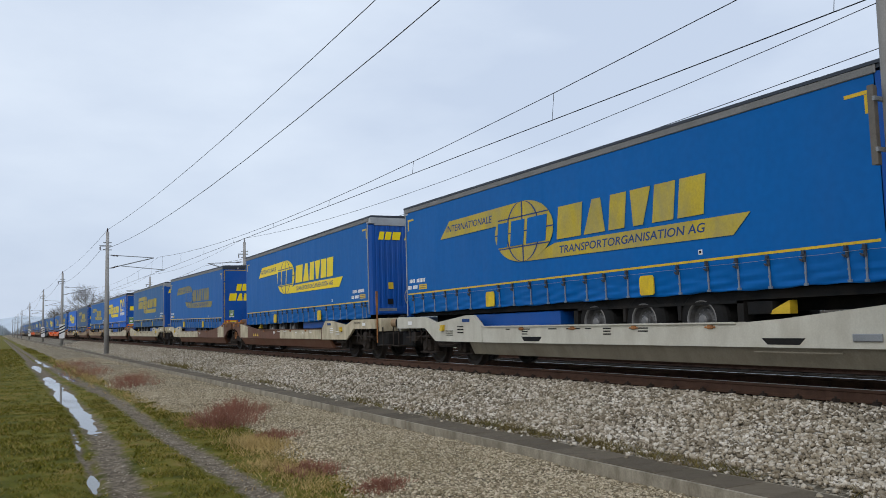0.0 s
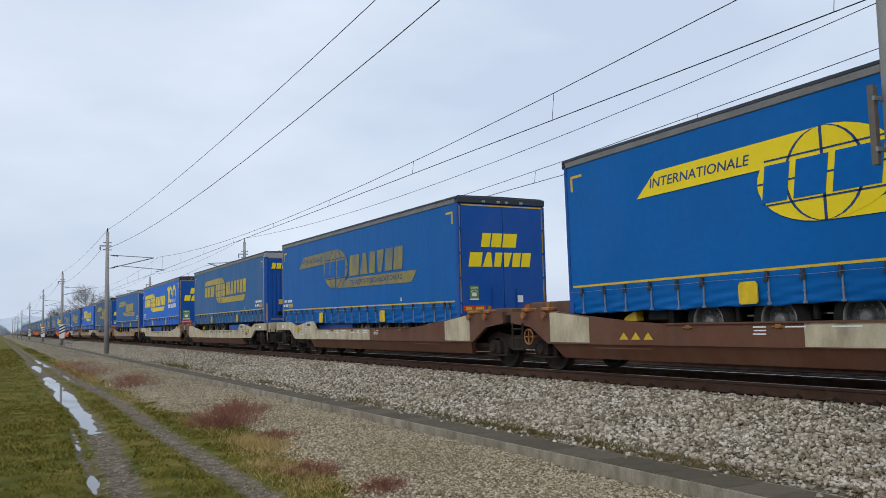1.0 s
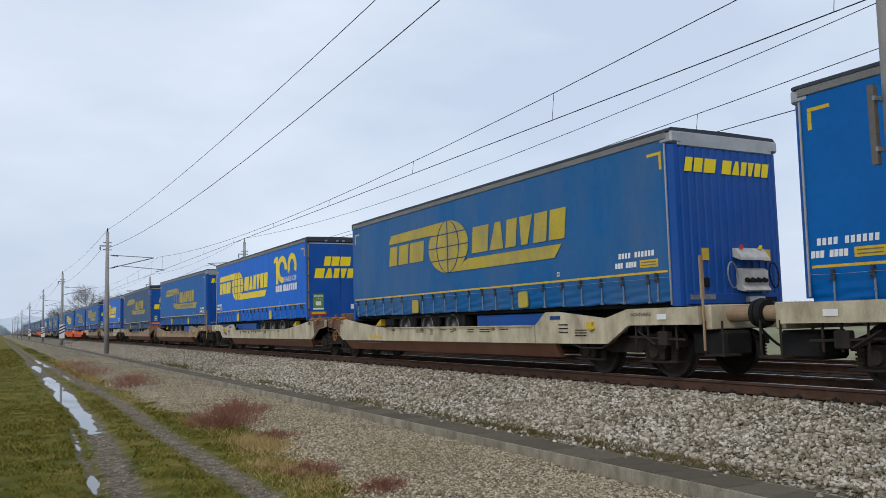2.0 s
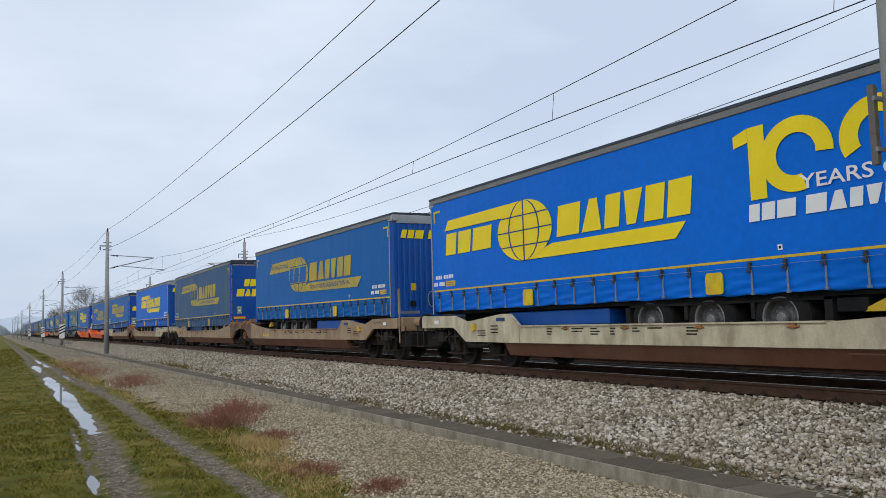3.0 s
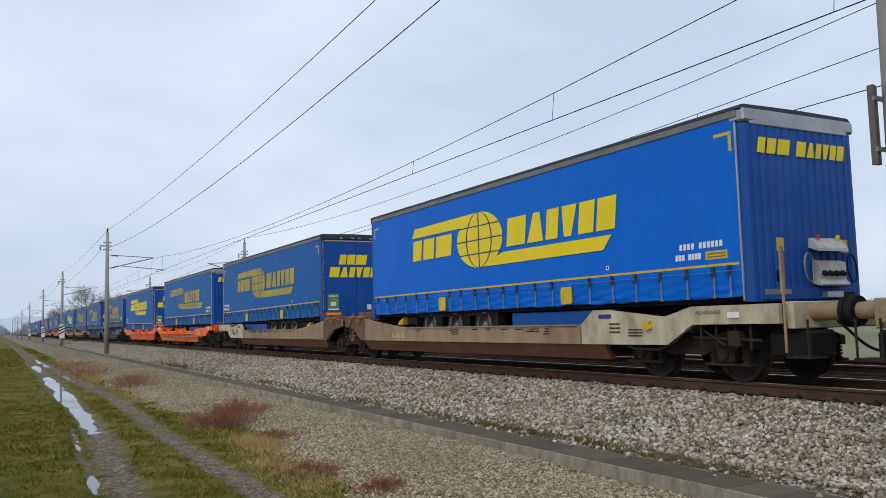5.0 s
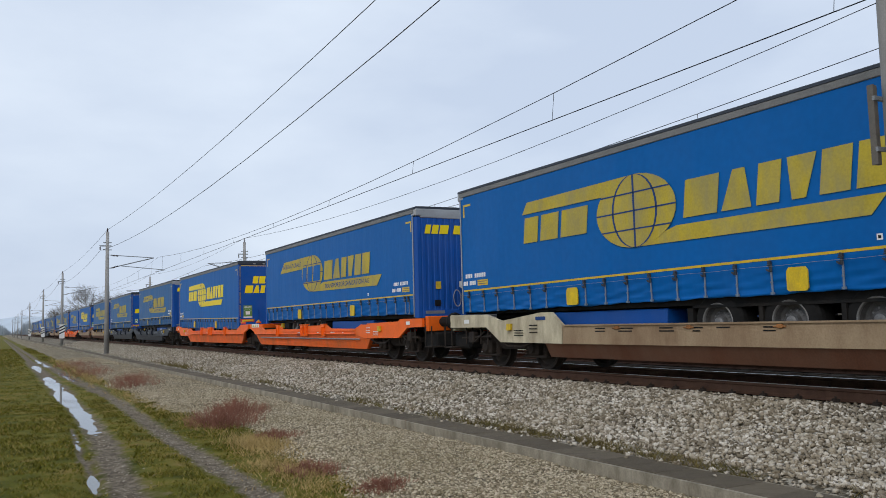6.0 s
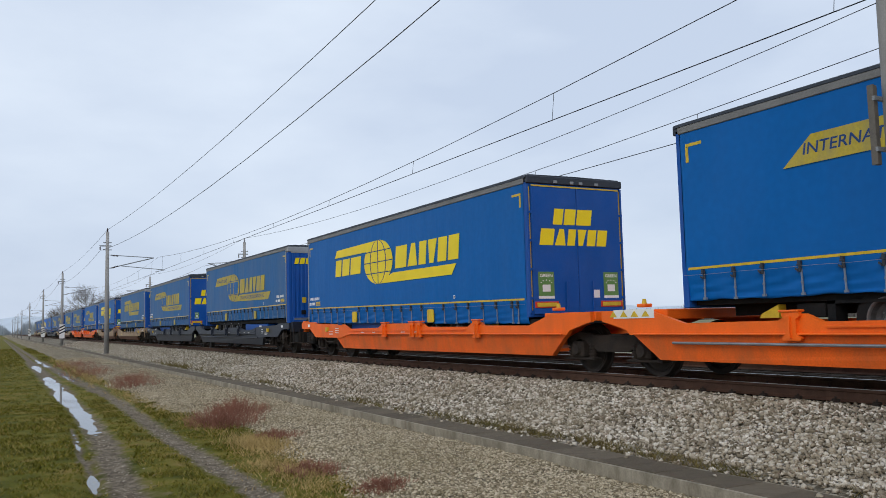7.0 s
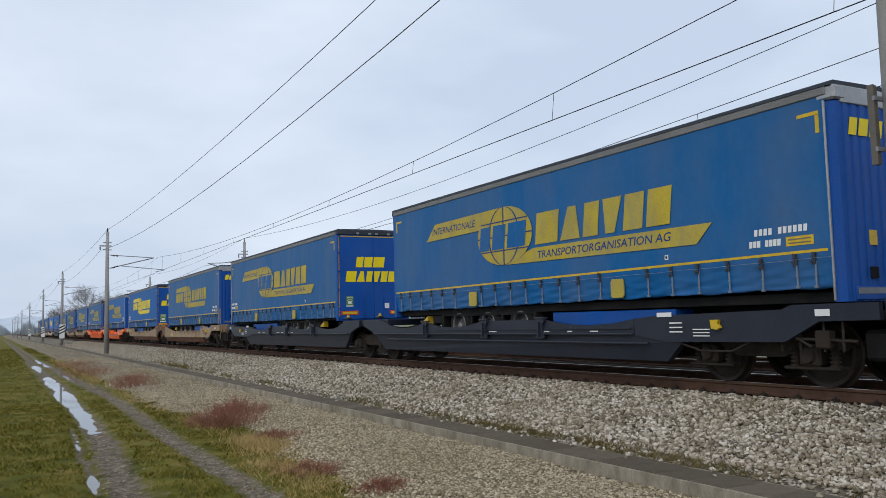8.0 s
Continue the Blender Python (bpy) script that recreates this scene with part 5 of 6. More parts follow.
def build_wagon(index, upper, lower, wing, style, label):
    """An articulated pocket wagon: two sections on three bogies. y = 0 at the middle joint."""
    root = tagged(new("pocket_wagon"), label, "railway wagon", "wagons of the train")
    for y in (-14.15, 0.0, 14.15):
        build_bogie(root, y)
    ribbed = style == "ribbed"
    for k in (-1, 1):
        for side in (-1, 1):
            xo, xi = side * 1.42, side * 1.34
            if ribbed:
                main = [(0.16, 1.16), (1.3, 1.14), (1.9, 0.98), (2.3, 0.925), (2.9, 0.91), (3.5, 0.935), (3.95, 1.01), (4.12, 1.04), (4.32, 1.02), (4.75, 0.935), (5.5, 0.905), (6.2, 0.935), (6.75, 1.02), (6.95, 1.04),
                        (9.1, 1.04), (9.4, 1.01), (9.9, 0.94), (10.6, 0.915), (11.3, 0.94), (11.85, 1.01), (11.85, 0.74), (0.88, 0.74), (0.80, 0.82), (0.31, 0.945), (0.16, 0.97)]
                if upper == "orange":
                    main = [(0.16, 1.16), (1.38, 1.14), (2.15, 0.925), (3.92, 0.94), (4.10, 1.03), (4.36, 1.03), (4.62, 0.92), (6.72, 0.93), (6.95, 1.03), (9.30, 1.04), (9.66, 0.93), (11.85, 0.91),
                            (11.85, 0.74), (0.88, 0.74), (0.80, 0.82), (0.31, 0.945), (0.16, 0.97)]
                end = [(11.86, 0.92 if upper == "orange" else 1.01), (12.35, 1.05), (13.6, 1.07), (14.85, 1.09), (15.0, 1.15), (16.28, 1.15), (16.28, 0.93), (15.42, 0.92), (14.87, 0.645), (12.56, 0.63), (11.86, 0.74)]
                low = [(0.92, 0.76), (12.0, 0.76), (12.92, 0.62), (12.52, 0.31), (1.50, 0.33)]
            else:
                main = [(0.16, 1.22), (1.65, 1.20), (2.5, 1.10), (3.9, 0.965), (4.7, 0.915), (11.87, 0.915), (11.87, 0.57), (1.45, 0.57), (0.85, 0.90), (0.16, 0.98)]
                end = [(11.9, 0.93), (12.25, 1.18), (12.6, 1.18), (14.05, 1.03), (14.66, 1.18), (16.28, 1.18), (16.28, 0.90), (14.66, 0.90), (14.1, 0.58), (11.9, 0.57)]
                low = [(1.55, 0.58), (12.5, 0.58), (12.5, 0.30), (1.75, 0.30)]
            part("side_sill", prism_x(bm_new(), mirrored(main, k), xo, xi), upper, root)
            part("end_wing", prism_x(bm_new(), mirrored(end, k), xo - side * 0.004, xi), wing, root)
            bm = prism_x(bm_new(), mirrored(low, k), xo - side * 0.03, xi - side * 0.06)
            for v in bm.verts:
                if v.co.z < 0.45:
                    v.co.x -= side * (0.06 if ribbed else 0.14)
            part("lower_sill", bm, lower, root)
            part("top_flange", box(bm_new(), xo + side * 0.03, xi - side * 0.10, k * 4.7, k * 11.8, 0.905 if not ribbed else 0.84, 0.93 if not ribbed else 0.865), upper, root)
            if side < 0 and index in (0, 2, 3, 4, 7):
                part("paint_panel", prism_x(bm_new(), mirrored([(0.17, 0.99), (0.86, 0.91), (1.20, 0.725), (1.25, 1.195), (0.17, 1.21)] if index in (0, 2) else [(0.17, 0.99), (0.86, 0.91), (1.47, 0.58), (1.75, 0.58), (1.75, 1.17), (1.65, 1.19), (0.17, 1.21)], k), xo - 0.003, xo + 0.01), "joint", root, "rust-brown panel at the joint")
            if side < 0 and index == 1:
                part("paint_panel", prism_x(bm_new(), mirrored([(7.3, 0.585), (11.86, 0.585), (11.86, 0.905), (7.3, 0.905)], k), xo - 0.003, xo + 0.01), "cream", root, "cream painted stretch of the sill")
                part("paint_panel", prism_x(bm_new(), mirrored([(1.55, 0.60), (2.75, 0.60), (2.75, 1.055), (2.5, 1.085), (1.75, 1.17), (1.55, 1.17)], k), xo - 0.003, xo + 0.01), "cream", root)
            if side < 0:
                # steps, handrail, tie-down hooks and marks on the side that shows
                if ribbed:
                    for s in (4.16, 7.02, 9.16) + ((7.42,) if upper == "orange" else ()):
                        rib = [(k * (s + a), z) for a, z in ((-0.13, 1.05), (0.15, 1.05), (0.15, 1.00), (0.09, 0.95), (0.09, 0.76), (0.17, 0.70), (0.15, 0.67), (-0.12, 0.67), (-0.14, 0.70), (-0.08, 0.76), (-0.08, 0.95), (-0.13, 1.00))]
                        clamp = part("rib", prism_x(bm_new(), rib, xo - 0.055, xo + 0.002), upper, root)
                        part("rib_web", prism_x(bm_new(), [(k * (s - 0.012), 0.99), (k * (s + 0.018), 0.99), (k * (s + 0.018), 0.70), (k * (s - 0.012), 0.70)], xo - 0.095, xo - 0.05), upper, clamp)
                        part("rib_head", box(bm_new(), xo - 0.075, xo + 0.07, k * s - 0.15, k * s + 0.17, 1.052, 1.085, 0.01), upper, clamp)
                    part("ledge", box(bm_new(), xo - 0.045, xo, k * 1.0, k * 11.84, 0.742, 0.768, 0.006), upper, root)
                    if k < 0:
                        part("brake_pipe", rod(bm_new(), (xo - 0.01, k * 1.9, 0.615), (xo - 0.01, k * 12.2, 0.60), 0.022, n=8), "steel" if upper == "orange" else upper, root)
                else:
                    for s in (5.2, 6.9, 8.6, 10.3):
                        hook = part("tie_down_hook", box(bm_new(), xo - 0.03, xo + 0.01, k * s - 0.05, k * s + 0.05, 0.835, 0.895, 0.008), "brass", root)
                        part("hook_ring", rod(bm_new(), (xo - 0.02, k * s - 0.10, 0.86), (xo - 0.02, k * s + 0.10, 0.86), 0.012, n=6), "brass", hook)
                    part("rub_rail", box(bm_new(), xo - 0.022, xo, k * 3.0, k * 4.4, 0.50, 0.515), lower, root)
                # stencilled notices
                bm = bm_new()
                rng = random.Random(index * 10 + k)
                ink = "white" if upper in ("slate", "brown", "orange") else "chassis"
                s = 10.9
                while s > 6.6:
                    w = rng.uniform(0.16, 0.5)
                    for row in range(rng.choice((1, 2, 2, 3))):
                        z = 0.845 - row * 0.05
                        box(bm, xo - 0.007, xo - 0.001, k * s, k * (s - w * rng.uniform(0.6, 1.0)), z, z + 0.020)
                    s -= w + rng.uniform(0.12, 0.7)
                for row in range(3):
                    box(bm, xo - 0.012, xo - 0.005, k * 12.7, k * (12.7 + 0.28), 0.78 + row * 0.07, 0.80 + row * 0.07)
                    box(bm, xo - 0.012, xo - 0.005, k * 13.2, k * (13.2 + 0.34), 0.72 + row * 0.05, 0.735 + row * 0.05)
                tagged(part("stencilled_notices", bm, ink, root, "rows of small unreadable stencilled marks"), kind="stuff")
                if upper != "brown" or wing != upper:
                    bm = bm_new()
                    box(bm, xo - 0.010, xo - 0.004, k * 15.6, k * 15.38, 0.99, 1.08)
                    part("label_panel", bm, "white", root)
                bm = box(bm_new(), xo - 0.007, xo, k * 12.42, k * 12.75, 1.03, 1.10)
                part("owner_mark", bm, "ink" if wing != "slate" else "white", root, "small dark owner's mark")
                if k < 0 and not ribbed:
                    words("ACHTUNG!", 0.072, (xo - 0.008, -14.75, 1.06), "olive", root, "warning_notice")
                part("lashing_bracket", prism_x(bm_new(), [(k * 13.60, 0.97), (k * 13.76, 0.97), (k * 13.74, 0.91), (k * 13.78, 0.85), (k * 13.72, 0.82), (k * 13.62, 0.84)], xo - 0.06, xo), "tape", root, "yellow rope hook")
                rig = bm_new()
                for s in (14.75, 15.05, 15.42, 15.70):
                    rod(rig, (xo + 0.10, k * s, 0.52), (xo + 0.10, k * s, 0.92), 0.020, n=6)
                rod(rig, (xo + 0.10, k * 14.6, 0.70), (xo + 0.10, k * 15.9, 0.66), 0.022, n=6)
                box(rig, xo + 0.05, xo + 0.20, k * 15.30, k * 15.52, 0.56, 0.80, 0.02)
                rod(rig, (xo + 0.06, k * 14.85, 0.80), (xo + 0.06, k * 15.25, 0.58), 0.018, n=6)
                part("brake_rigging", rig, "rust", root)
                part("drain_pipe", tube(bm_new(), [(xo + 0.06, k * 12.9, 0.60), (xo + 0.05, k * 13.3, 0.50), (xo + 0.05, k * 13.9, 0.50), (xo + 0.06, k * 14.3, 0.66)], 0.018), "rust", root)
                part("shunter_step", box(bm_new(), xo + 0.05, xo + 0.40, k * 16.32, k * 16.72, 0.42, 0.45), "rust", root)
                bm = bm_new()
                for dy in (16.34, 16.68):
                    rod(bm, (xo + 0.07, k * dy, 0.44), (xo + 0.07, k * dy, 0.95), 0.018, n=6)
                part("step_hanger", bm, "rust", root)
                if k < 0 and not ribbed:
                    rail = rod(bm_new(), (xo + 0.05, k * 16.34, 0.5), (xo + 0.05, k * 16.34, 1.97), 0.020, n=8)
                    box(rail, xo + 0.022, xo + 0.078, k * 16.34 - 0.02, k * 16.34 + 0.02, 1.30, 1.97)
                    part("handrail", rail, "brass" if index == 1 else "tan", root, "upright shunter's handrail")
                if not ribbed:
                    # step ladder and handwheel by the middle joint
                    bm = bm_new()
                    for dy in (0.25, 0.62):
                        rod(bm, (xo - 0.02, k * dy, 0.42), (xo - 0.02, k * dy, 0.98), 0.020, n=6)
                    for z in (0.44, 0.66, 0.86):
                        rod(bm, (xo - 0.02, k * 0.25, z), (xo - 0.02, k * 0.62, z), 0.018, n=6)
                    if k < 0:
                        part("step_ladder", bm, "rust", root)
                    else:
                        bm.free()
                        bm = bm_new()
                        pr = None
                        for i in range(17):
                            a = 2 * math.pi * i / 16
                            p = (xo - 0.03, -0.85 + 0.15 * math.cos(a), 0.70 + 0.15 * math.sin(a))
                            if pr:
                                rod(bm, pr, p, 0.016, n=6)
                            pr = p
                        rod(bm, (xo - 0.03, -0.85, 0.55), (xo - 0.03, -0.85, 0.85), 0.012, n=6)
                        rod(bm, (xo - 0.03, -1.0, 0.70), (xo - 0.03, -0.70, 0.70), 0.012, n=6)
                        rod(bm, (xo - 0.03, -0.85, 0.70), (xo + 0.25, -0.85, 0.70), 0.02, n=6)
                        part("handwheel", bm, "brass", root, "orange brake handwheel")
        # pocket floor, end platform, hitch and buffers
        part("pocket_floor", box(bm_new(), -1.2, 1.2, k * 2.4, k * 12.2, 0.36, 0.42), lower, root)
        part("end_platform", box(bm_new(), -1.33, 1.33, k * 12.4, k * 16.26, 0.92, 1.04, 0.01), "rust", root)
        part("middle_platform", box(bm_new(), -1.33, 1.33, k * 0.12, k * 1.7, 0.99, 1.16, 0.01), "rust" if not ribbed else upper, root)
        if not ribbed:
            part("joint_frame", box(bm_new(), -1.05, 1.10, k * 0.35, k * 2.05, 1.14, 1.40 if k < 0 else 1.31, 0.02), "joint", root, "raised brown crossframe at the joint")
        part("hitch", box(bm_new(), -0.5, 0.5, k * 14.3, k * 15.0, 1.04, 1.20, 0.03), "rust", root, "kingpin hitch for the trailer")
        if not ribbed:
            for s in (0.75, 1.45):
                latch = part("twist_lock", box(bm_new(), -1.47, -1.24, k * s - 0.13, k * s + 0.13, 1.20, 1.28, 0.02), "brass", root, "rusty orange container lock")
                part("lock_knob", rod(bm_new(), (-1.36, k * s, 1.28), (-1.36, k * s, 1.37), 0.04, 0.05, 10), "brass", latch)
                part("lock_ring", rod(bm_new(), (-1.53, k * s, 1.13), (-1.49, k * s, 1.13), 0.065, n=14), "brass", latch)
        else:
            latch = part("twist_lock", box(bm_new(), -1.44, -1.26, k * 1.2 - 0.10, k * 1.2 + 0.10, 1.20, 1.26, 0.015), upper, root)
            part("lock_knob", rod(bm_new(), (-1.35, k * 1.2, 1.26), (-1.35, k * 1.2, 1.34), 0.045, 0.03, 10), "tape", latch)
        part("head_stock", box(bm_new(), -1.32, 1.32, k * 16.28, k * 16.44, 0.82, 1.20, 0.015), wing, root)
        for side in (-1, 1):
            buf = part("buffer", rod(bm_new(), (side * 0.875, k * 16.44, 1.05), (side * 0.875, k * 16.94, 1.05), 0.125, 0.115, 20), "tan" if not ribbed else "chassis", root, "spring buffer with a dark round head")
            part("buffer_head", rod(bm_new(), (side * 0.875, k * 16.93, 1.05), (side * 0.875, k * 17.02, 1.05), 0.20, 0.225, 24), "black", buf)
        part("draw_hook", box(bm_new(), -0.06, 0.06, k * 16.44, k * 16.95, 0.98, 1.10, 0.02), "rust", root)
        part("brake_cylinder", rod(bm_new(), (-0.45, k * 11.2, 0.52), (-0.45, k * 12.3, 0.52), 0.17, n=14), "rust", root)
        hose = [(-0.4 + 0.0125 * i, k * (16.44 + 0.0725 * i), 0.92 - 0.42 * math.sin(math.pi * i / 16) ** 1.2) for i in range(9)]
        part("brake_hose", tube(bm_new(), hose, 0.022), "black", root, "hanging black brake hose")
        part("battery_box", box(bm_new(), -1.15, -0.55, k * 15.85, k * 16.55, 0.40, 0.80, 0.05), "chassis", root)
    if index == 0:
        # flat dark plates on the sill; the cut-outs' inner shade is their colour
        for y in (3.55, 9.6):
            part("sill_slot", prism_x(bm_new(), [(y + 0.10, 0.61), (y + 0.62, 0.61), (y + 0.72, 0.70), (y, 0.70)], -1.424, -1.40), "chassis", root, "dark plate painting the shade of a sill opening")
        part("lamp_bracket", box(bm_new(), -1.45, -1.415, 2.45, 2.85, 0.66, 0.76, 0.01), "steel", root)
    if ribbed and upper == "orange":
        panel = part("warning_panel", box(bm_new(), -1.434, -1.424, -1.50, -0.50, 1.02, 1.17), "white", root, "white panel with four yellow warning triangles")
        for i in range(4):
            y = -1.40 + 0.27 * i
            part("triangle", prism_x(bm_new(), [(y, 1.045), (y + 0.19, 1.045), (y + 0.095, 1.15)], -1.438, -1.434), "tape", panel)
        part("owner_mark", prism_x(bm_new(), [(-7.3, 0.68), (-6.4, 0.68), (-6.4, 0.78), (-7.3, 0.78)], -1.438, -1.420), "red", root, "dark red owner's mark")
    elif not ribbed:
        for i in range(3):
            y = -4.4 + 0.30 * i
            part("warning_triangle", prism_x(bm_new(), [(y, 0.66), (y + 0.22, 0.66), (y + 0.11, 0.78)], -1.428, -1.420), "tape", root, "yellow warning triangle")
    return root


WAGONS = (
    ("pale", "olive", "pale", "sill", "pale grey and drab articulated pocket wagon"),
    ("brown", "brown", "cream", "sill", "brown pocket wagon with cream end panels"),
    ("cream", "brown", "cream", "sill", "cream and brown articulated pocket wagon"),
    ("tan", "brown", "tan", "sill", "dirty tan articulated pocket wagon"),
    ("tan", "brown", "cream", "sill", "weathered tan and brown pocket wagon"),
    ("orange", "orange_low", "orange", "ribbed", "bright orange articulated pocket wagon with ribs"),
    ("slate", "slate", "slate", "ribbed", "dark slate-grey pocket wagon with ribs"),
    ("tan", "brown", "tan", "sill", "dirty tan articulated pocket wagon"),
)
TRAILERS = (
    (None, ("long", "blue", "gold", "yellow", "blue curtain trailer with dull gold emblem")),
    (("long", "blue", "yellow", "yellow", "clean blue curtain trailer with bright yellow emblem"), ("long", "blue", "gold_faint", "yellow", "blue curtain trailer with worn gold emblem")),
    (("short", "blue_dull", "gold", "yellow", "dull blue curtain trailer with faded emblem"), ("jubilee", "blue_bright", "yellow", "yellow", "new bright blue trailer with anniversary print")),
    (("long", "blue", "gold", "yellow", "blue curtain trailer with gold emblem"), ("long", "blue_dusty", "gold", "yellow", "dusty grey-blue curtain trailer with faded emblem")),
    (("short", "blue_bright", "yellow", "yellow", "bright blue curtain trailer with yellow globe emblem"), ("short", "blue", "gold", "yellow", "blue curtain trailer with faded globe emblem")),
    (("long", "blue", "gold", "yellow", "blue curtain trailer with dull gold emblem"), ("short", "blue", "yellow", "yellow", "clean blue curtain trailer with yellow globe emblem")),
    (("long", "blue_dull", "gold", "yellow", "slightly faded blue curtain trailer with gold emblem"), ("long", "blue_dull", "gold", "yellow", "dull blue curtain trailer with faded gold emblem")),
    (("short", "blue_dull", "gold", "yellow", "dull blue curtain trailer with faded emblem"), ("short", "blue", "yellow", "yellow", "blue curtain trailer with yellow globe emblem")),
)
# height offset and rise towards the far end, in metres, of the trailers (first, second) of each wagon
SEATS = (((0, 0), (0.06, -0.05)), ((0.11, -0.13), (-0.07, 0.10)), ((0.0, 0.0), (0.06, -0.03)), ((0.0, 0.065), (0.08, -0.05)), ((0.02, 0), (0.0, 0.0)), ((-0.03, 0.03), (-0.07, 0.03)), ((-0.03, 0.065), (0.0, 0.0)), ((0, 0), (0, 0)))
# how much lower than usual the hem of some curtains hangs, at the near and far end
DEEP = {(0, 1): (-0.08, -0.01), (1, 0): (0.17, 0.12), (1, 1): (0.18, 0.16), (3, 1): (0.19, 0.19), (4, 1): (-0.07, 0.03), (5, 0): (-0.03, 0.0), (5, 1): (0.24, 0.11), (6, 0): (-0.12, -0.05)}
FIRST_Y, SECOND_Y = -15.6 + LONG / 2, 2.40 + LONG / 2

MOVING = []                        # (thing, y at 0 s, z, tilt in degrees)
wagons, trailers = [], {}
for i, spec in enumerate(WAGONS):
    w = build_wagon(i, *spec)
    wagons.append(w)
    MOVING.append((w, WAGON0 + PITCH_Y * i, 0.0, 0.0))
    for j in (0, 1):
        t = TRAILERS[i][j]
        if t is None:
            continue
        ob = build_trailer(i * 2 + j, t[0], j == 0, t[1], t[2], t[3], t[4], DEEP.get((i, j), (0.0, 0.0)))
        trailers[i, j] = ob
        dz, rise = SEATS[i][j]
        MOVING.append((ob, WAGON0 + PITCH_Y * i + (FIRST_Y, SECOND_Y)[j], dz + rise / 2, math.degrees(rise / LONG)))
# the far part of the train repeats the kinds of the near part
for i, (wa, ta, tb) in enumerate(((5, 3, 6), (3, 2, 3), (6, 6, 1), (2, 4, 6), (4, 3, 3))):
    k = 8 + i
    w = copy_thing(wagons[wa], Matrix())
    MOVING.append((w, WAGON0 + PITCH_Y * k, 0.0, 0.0))
    for j, src in ((0, ta), (1, tb)):
        MOVING.append((copy_thing(trailers[src, j], Matrix()), WAGON0 + PITCH_Y * k + (FIRST_Y, SECOND_Y)[j], 0.0, 0.0))


def motions():
    """The train rolls past at a steady speed; its wheels are plain discs, so their turning does not show."""
    for thing, y, z, tilt in MOVING:
        walk(thing, [(t, pose(TRACK, y - SPEED * t, z, tilt)) for t in (0.0, 2.0, 4.0, 6.0, 8.0)])


# ---------------------------------------------------------------- plants and distance
def blades(name, spots, mat, seed):
    """Thin leaning blades, one triangle each: spots of (x, y, z, height, width, lean)."""
    rng = np.random.default_rng(seed)
    s = np.asarray(spots)
    n = len(s)
    a = rng.uniform(0, 2 * np.pi, n)
    b = rng.uniform(0, 2 * np.pi, n)
    side = np.stack([np.cos(a), np.sin(a), np.zeros(n)], 1) * s[:, 4:5] * 0.5
    tip = np.stack([np.cos(b) * s[:, 5] * s[:, 3], np.sin(b) * s[:, 5] * s[:, 3], s[:, 3]], 1)
    base = s[:, :3]
    v = np.stack([base - side, base + side, base + tip], 1).reshape(-1, 3)
    return mesh_arrays(name, v, np.arange(n * 3).reshape(-1, 3), mat)


def shoots(name, segs, mat, parent=None):
    """Many thin three-sided rods as one mesh: rows of (from, to, radius, end radius)."""
    a = np.array([tuple(q[0]) for q in segs])
    b = np.array([tuple(q[1]) for q in segs])
    r = np.array([(q[2], q[3]) for q in segs])
    d = b - a
    d /= np.maximum(np.linalg.norm(d, axis=1), 1e-9)[:, None]
    u = np.cross(d, np.array((0.31, 0.87, 0.38)))
    u /= np.maximum(np.linalg.norm(u, axis=1), 1e-9)[:, None]
    w = np.cross(d, u)
    ring = [u * math.cos(k * 2.0944) + w * math.sin(k * 2.0944) for k in range(3)]
    v = np.stack([a + c * r[:, :1] for c in ring] + [b + c * r[:, 1:] for c in ring], 1)
    f = np.array([(0, 1, 4), (0, 4, 3), (1, 2, 5), (1, 5, 4), (2, 0, 3), (2, 3, 5)])
    tris = (f[None] + (np.arange(len(segs)) * 6)[:, None, None]).reshape(-1, 3)
    return place(name, mesh_arrays(name, v.reshape(-1, 3), tris, mat), parent)


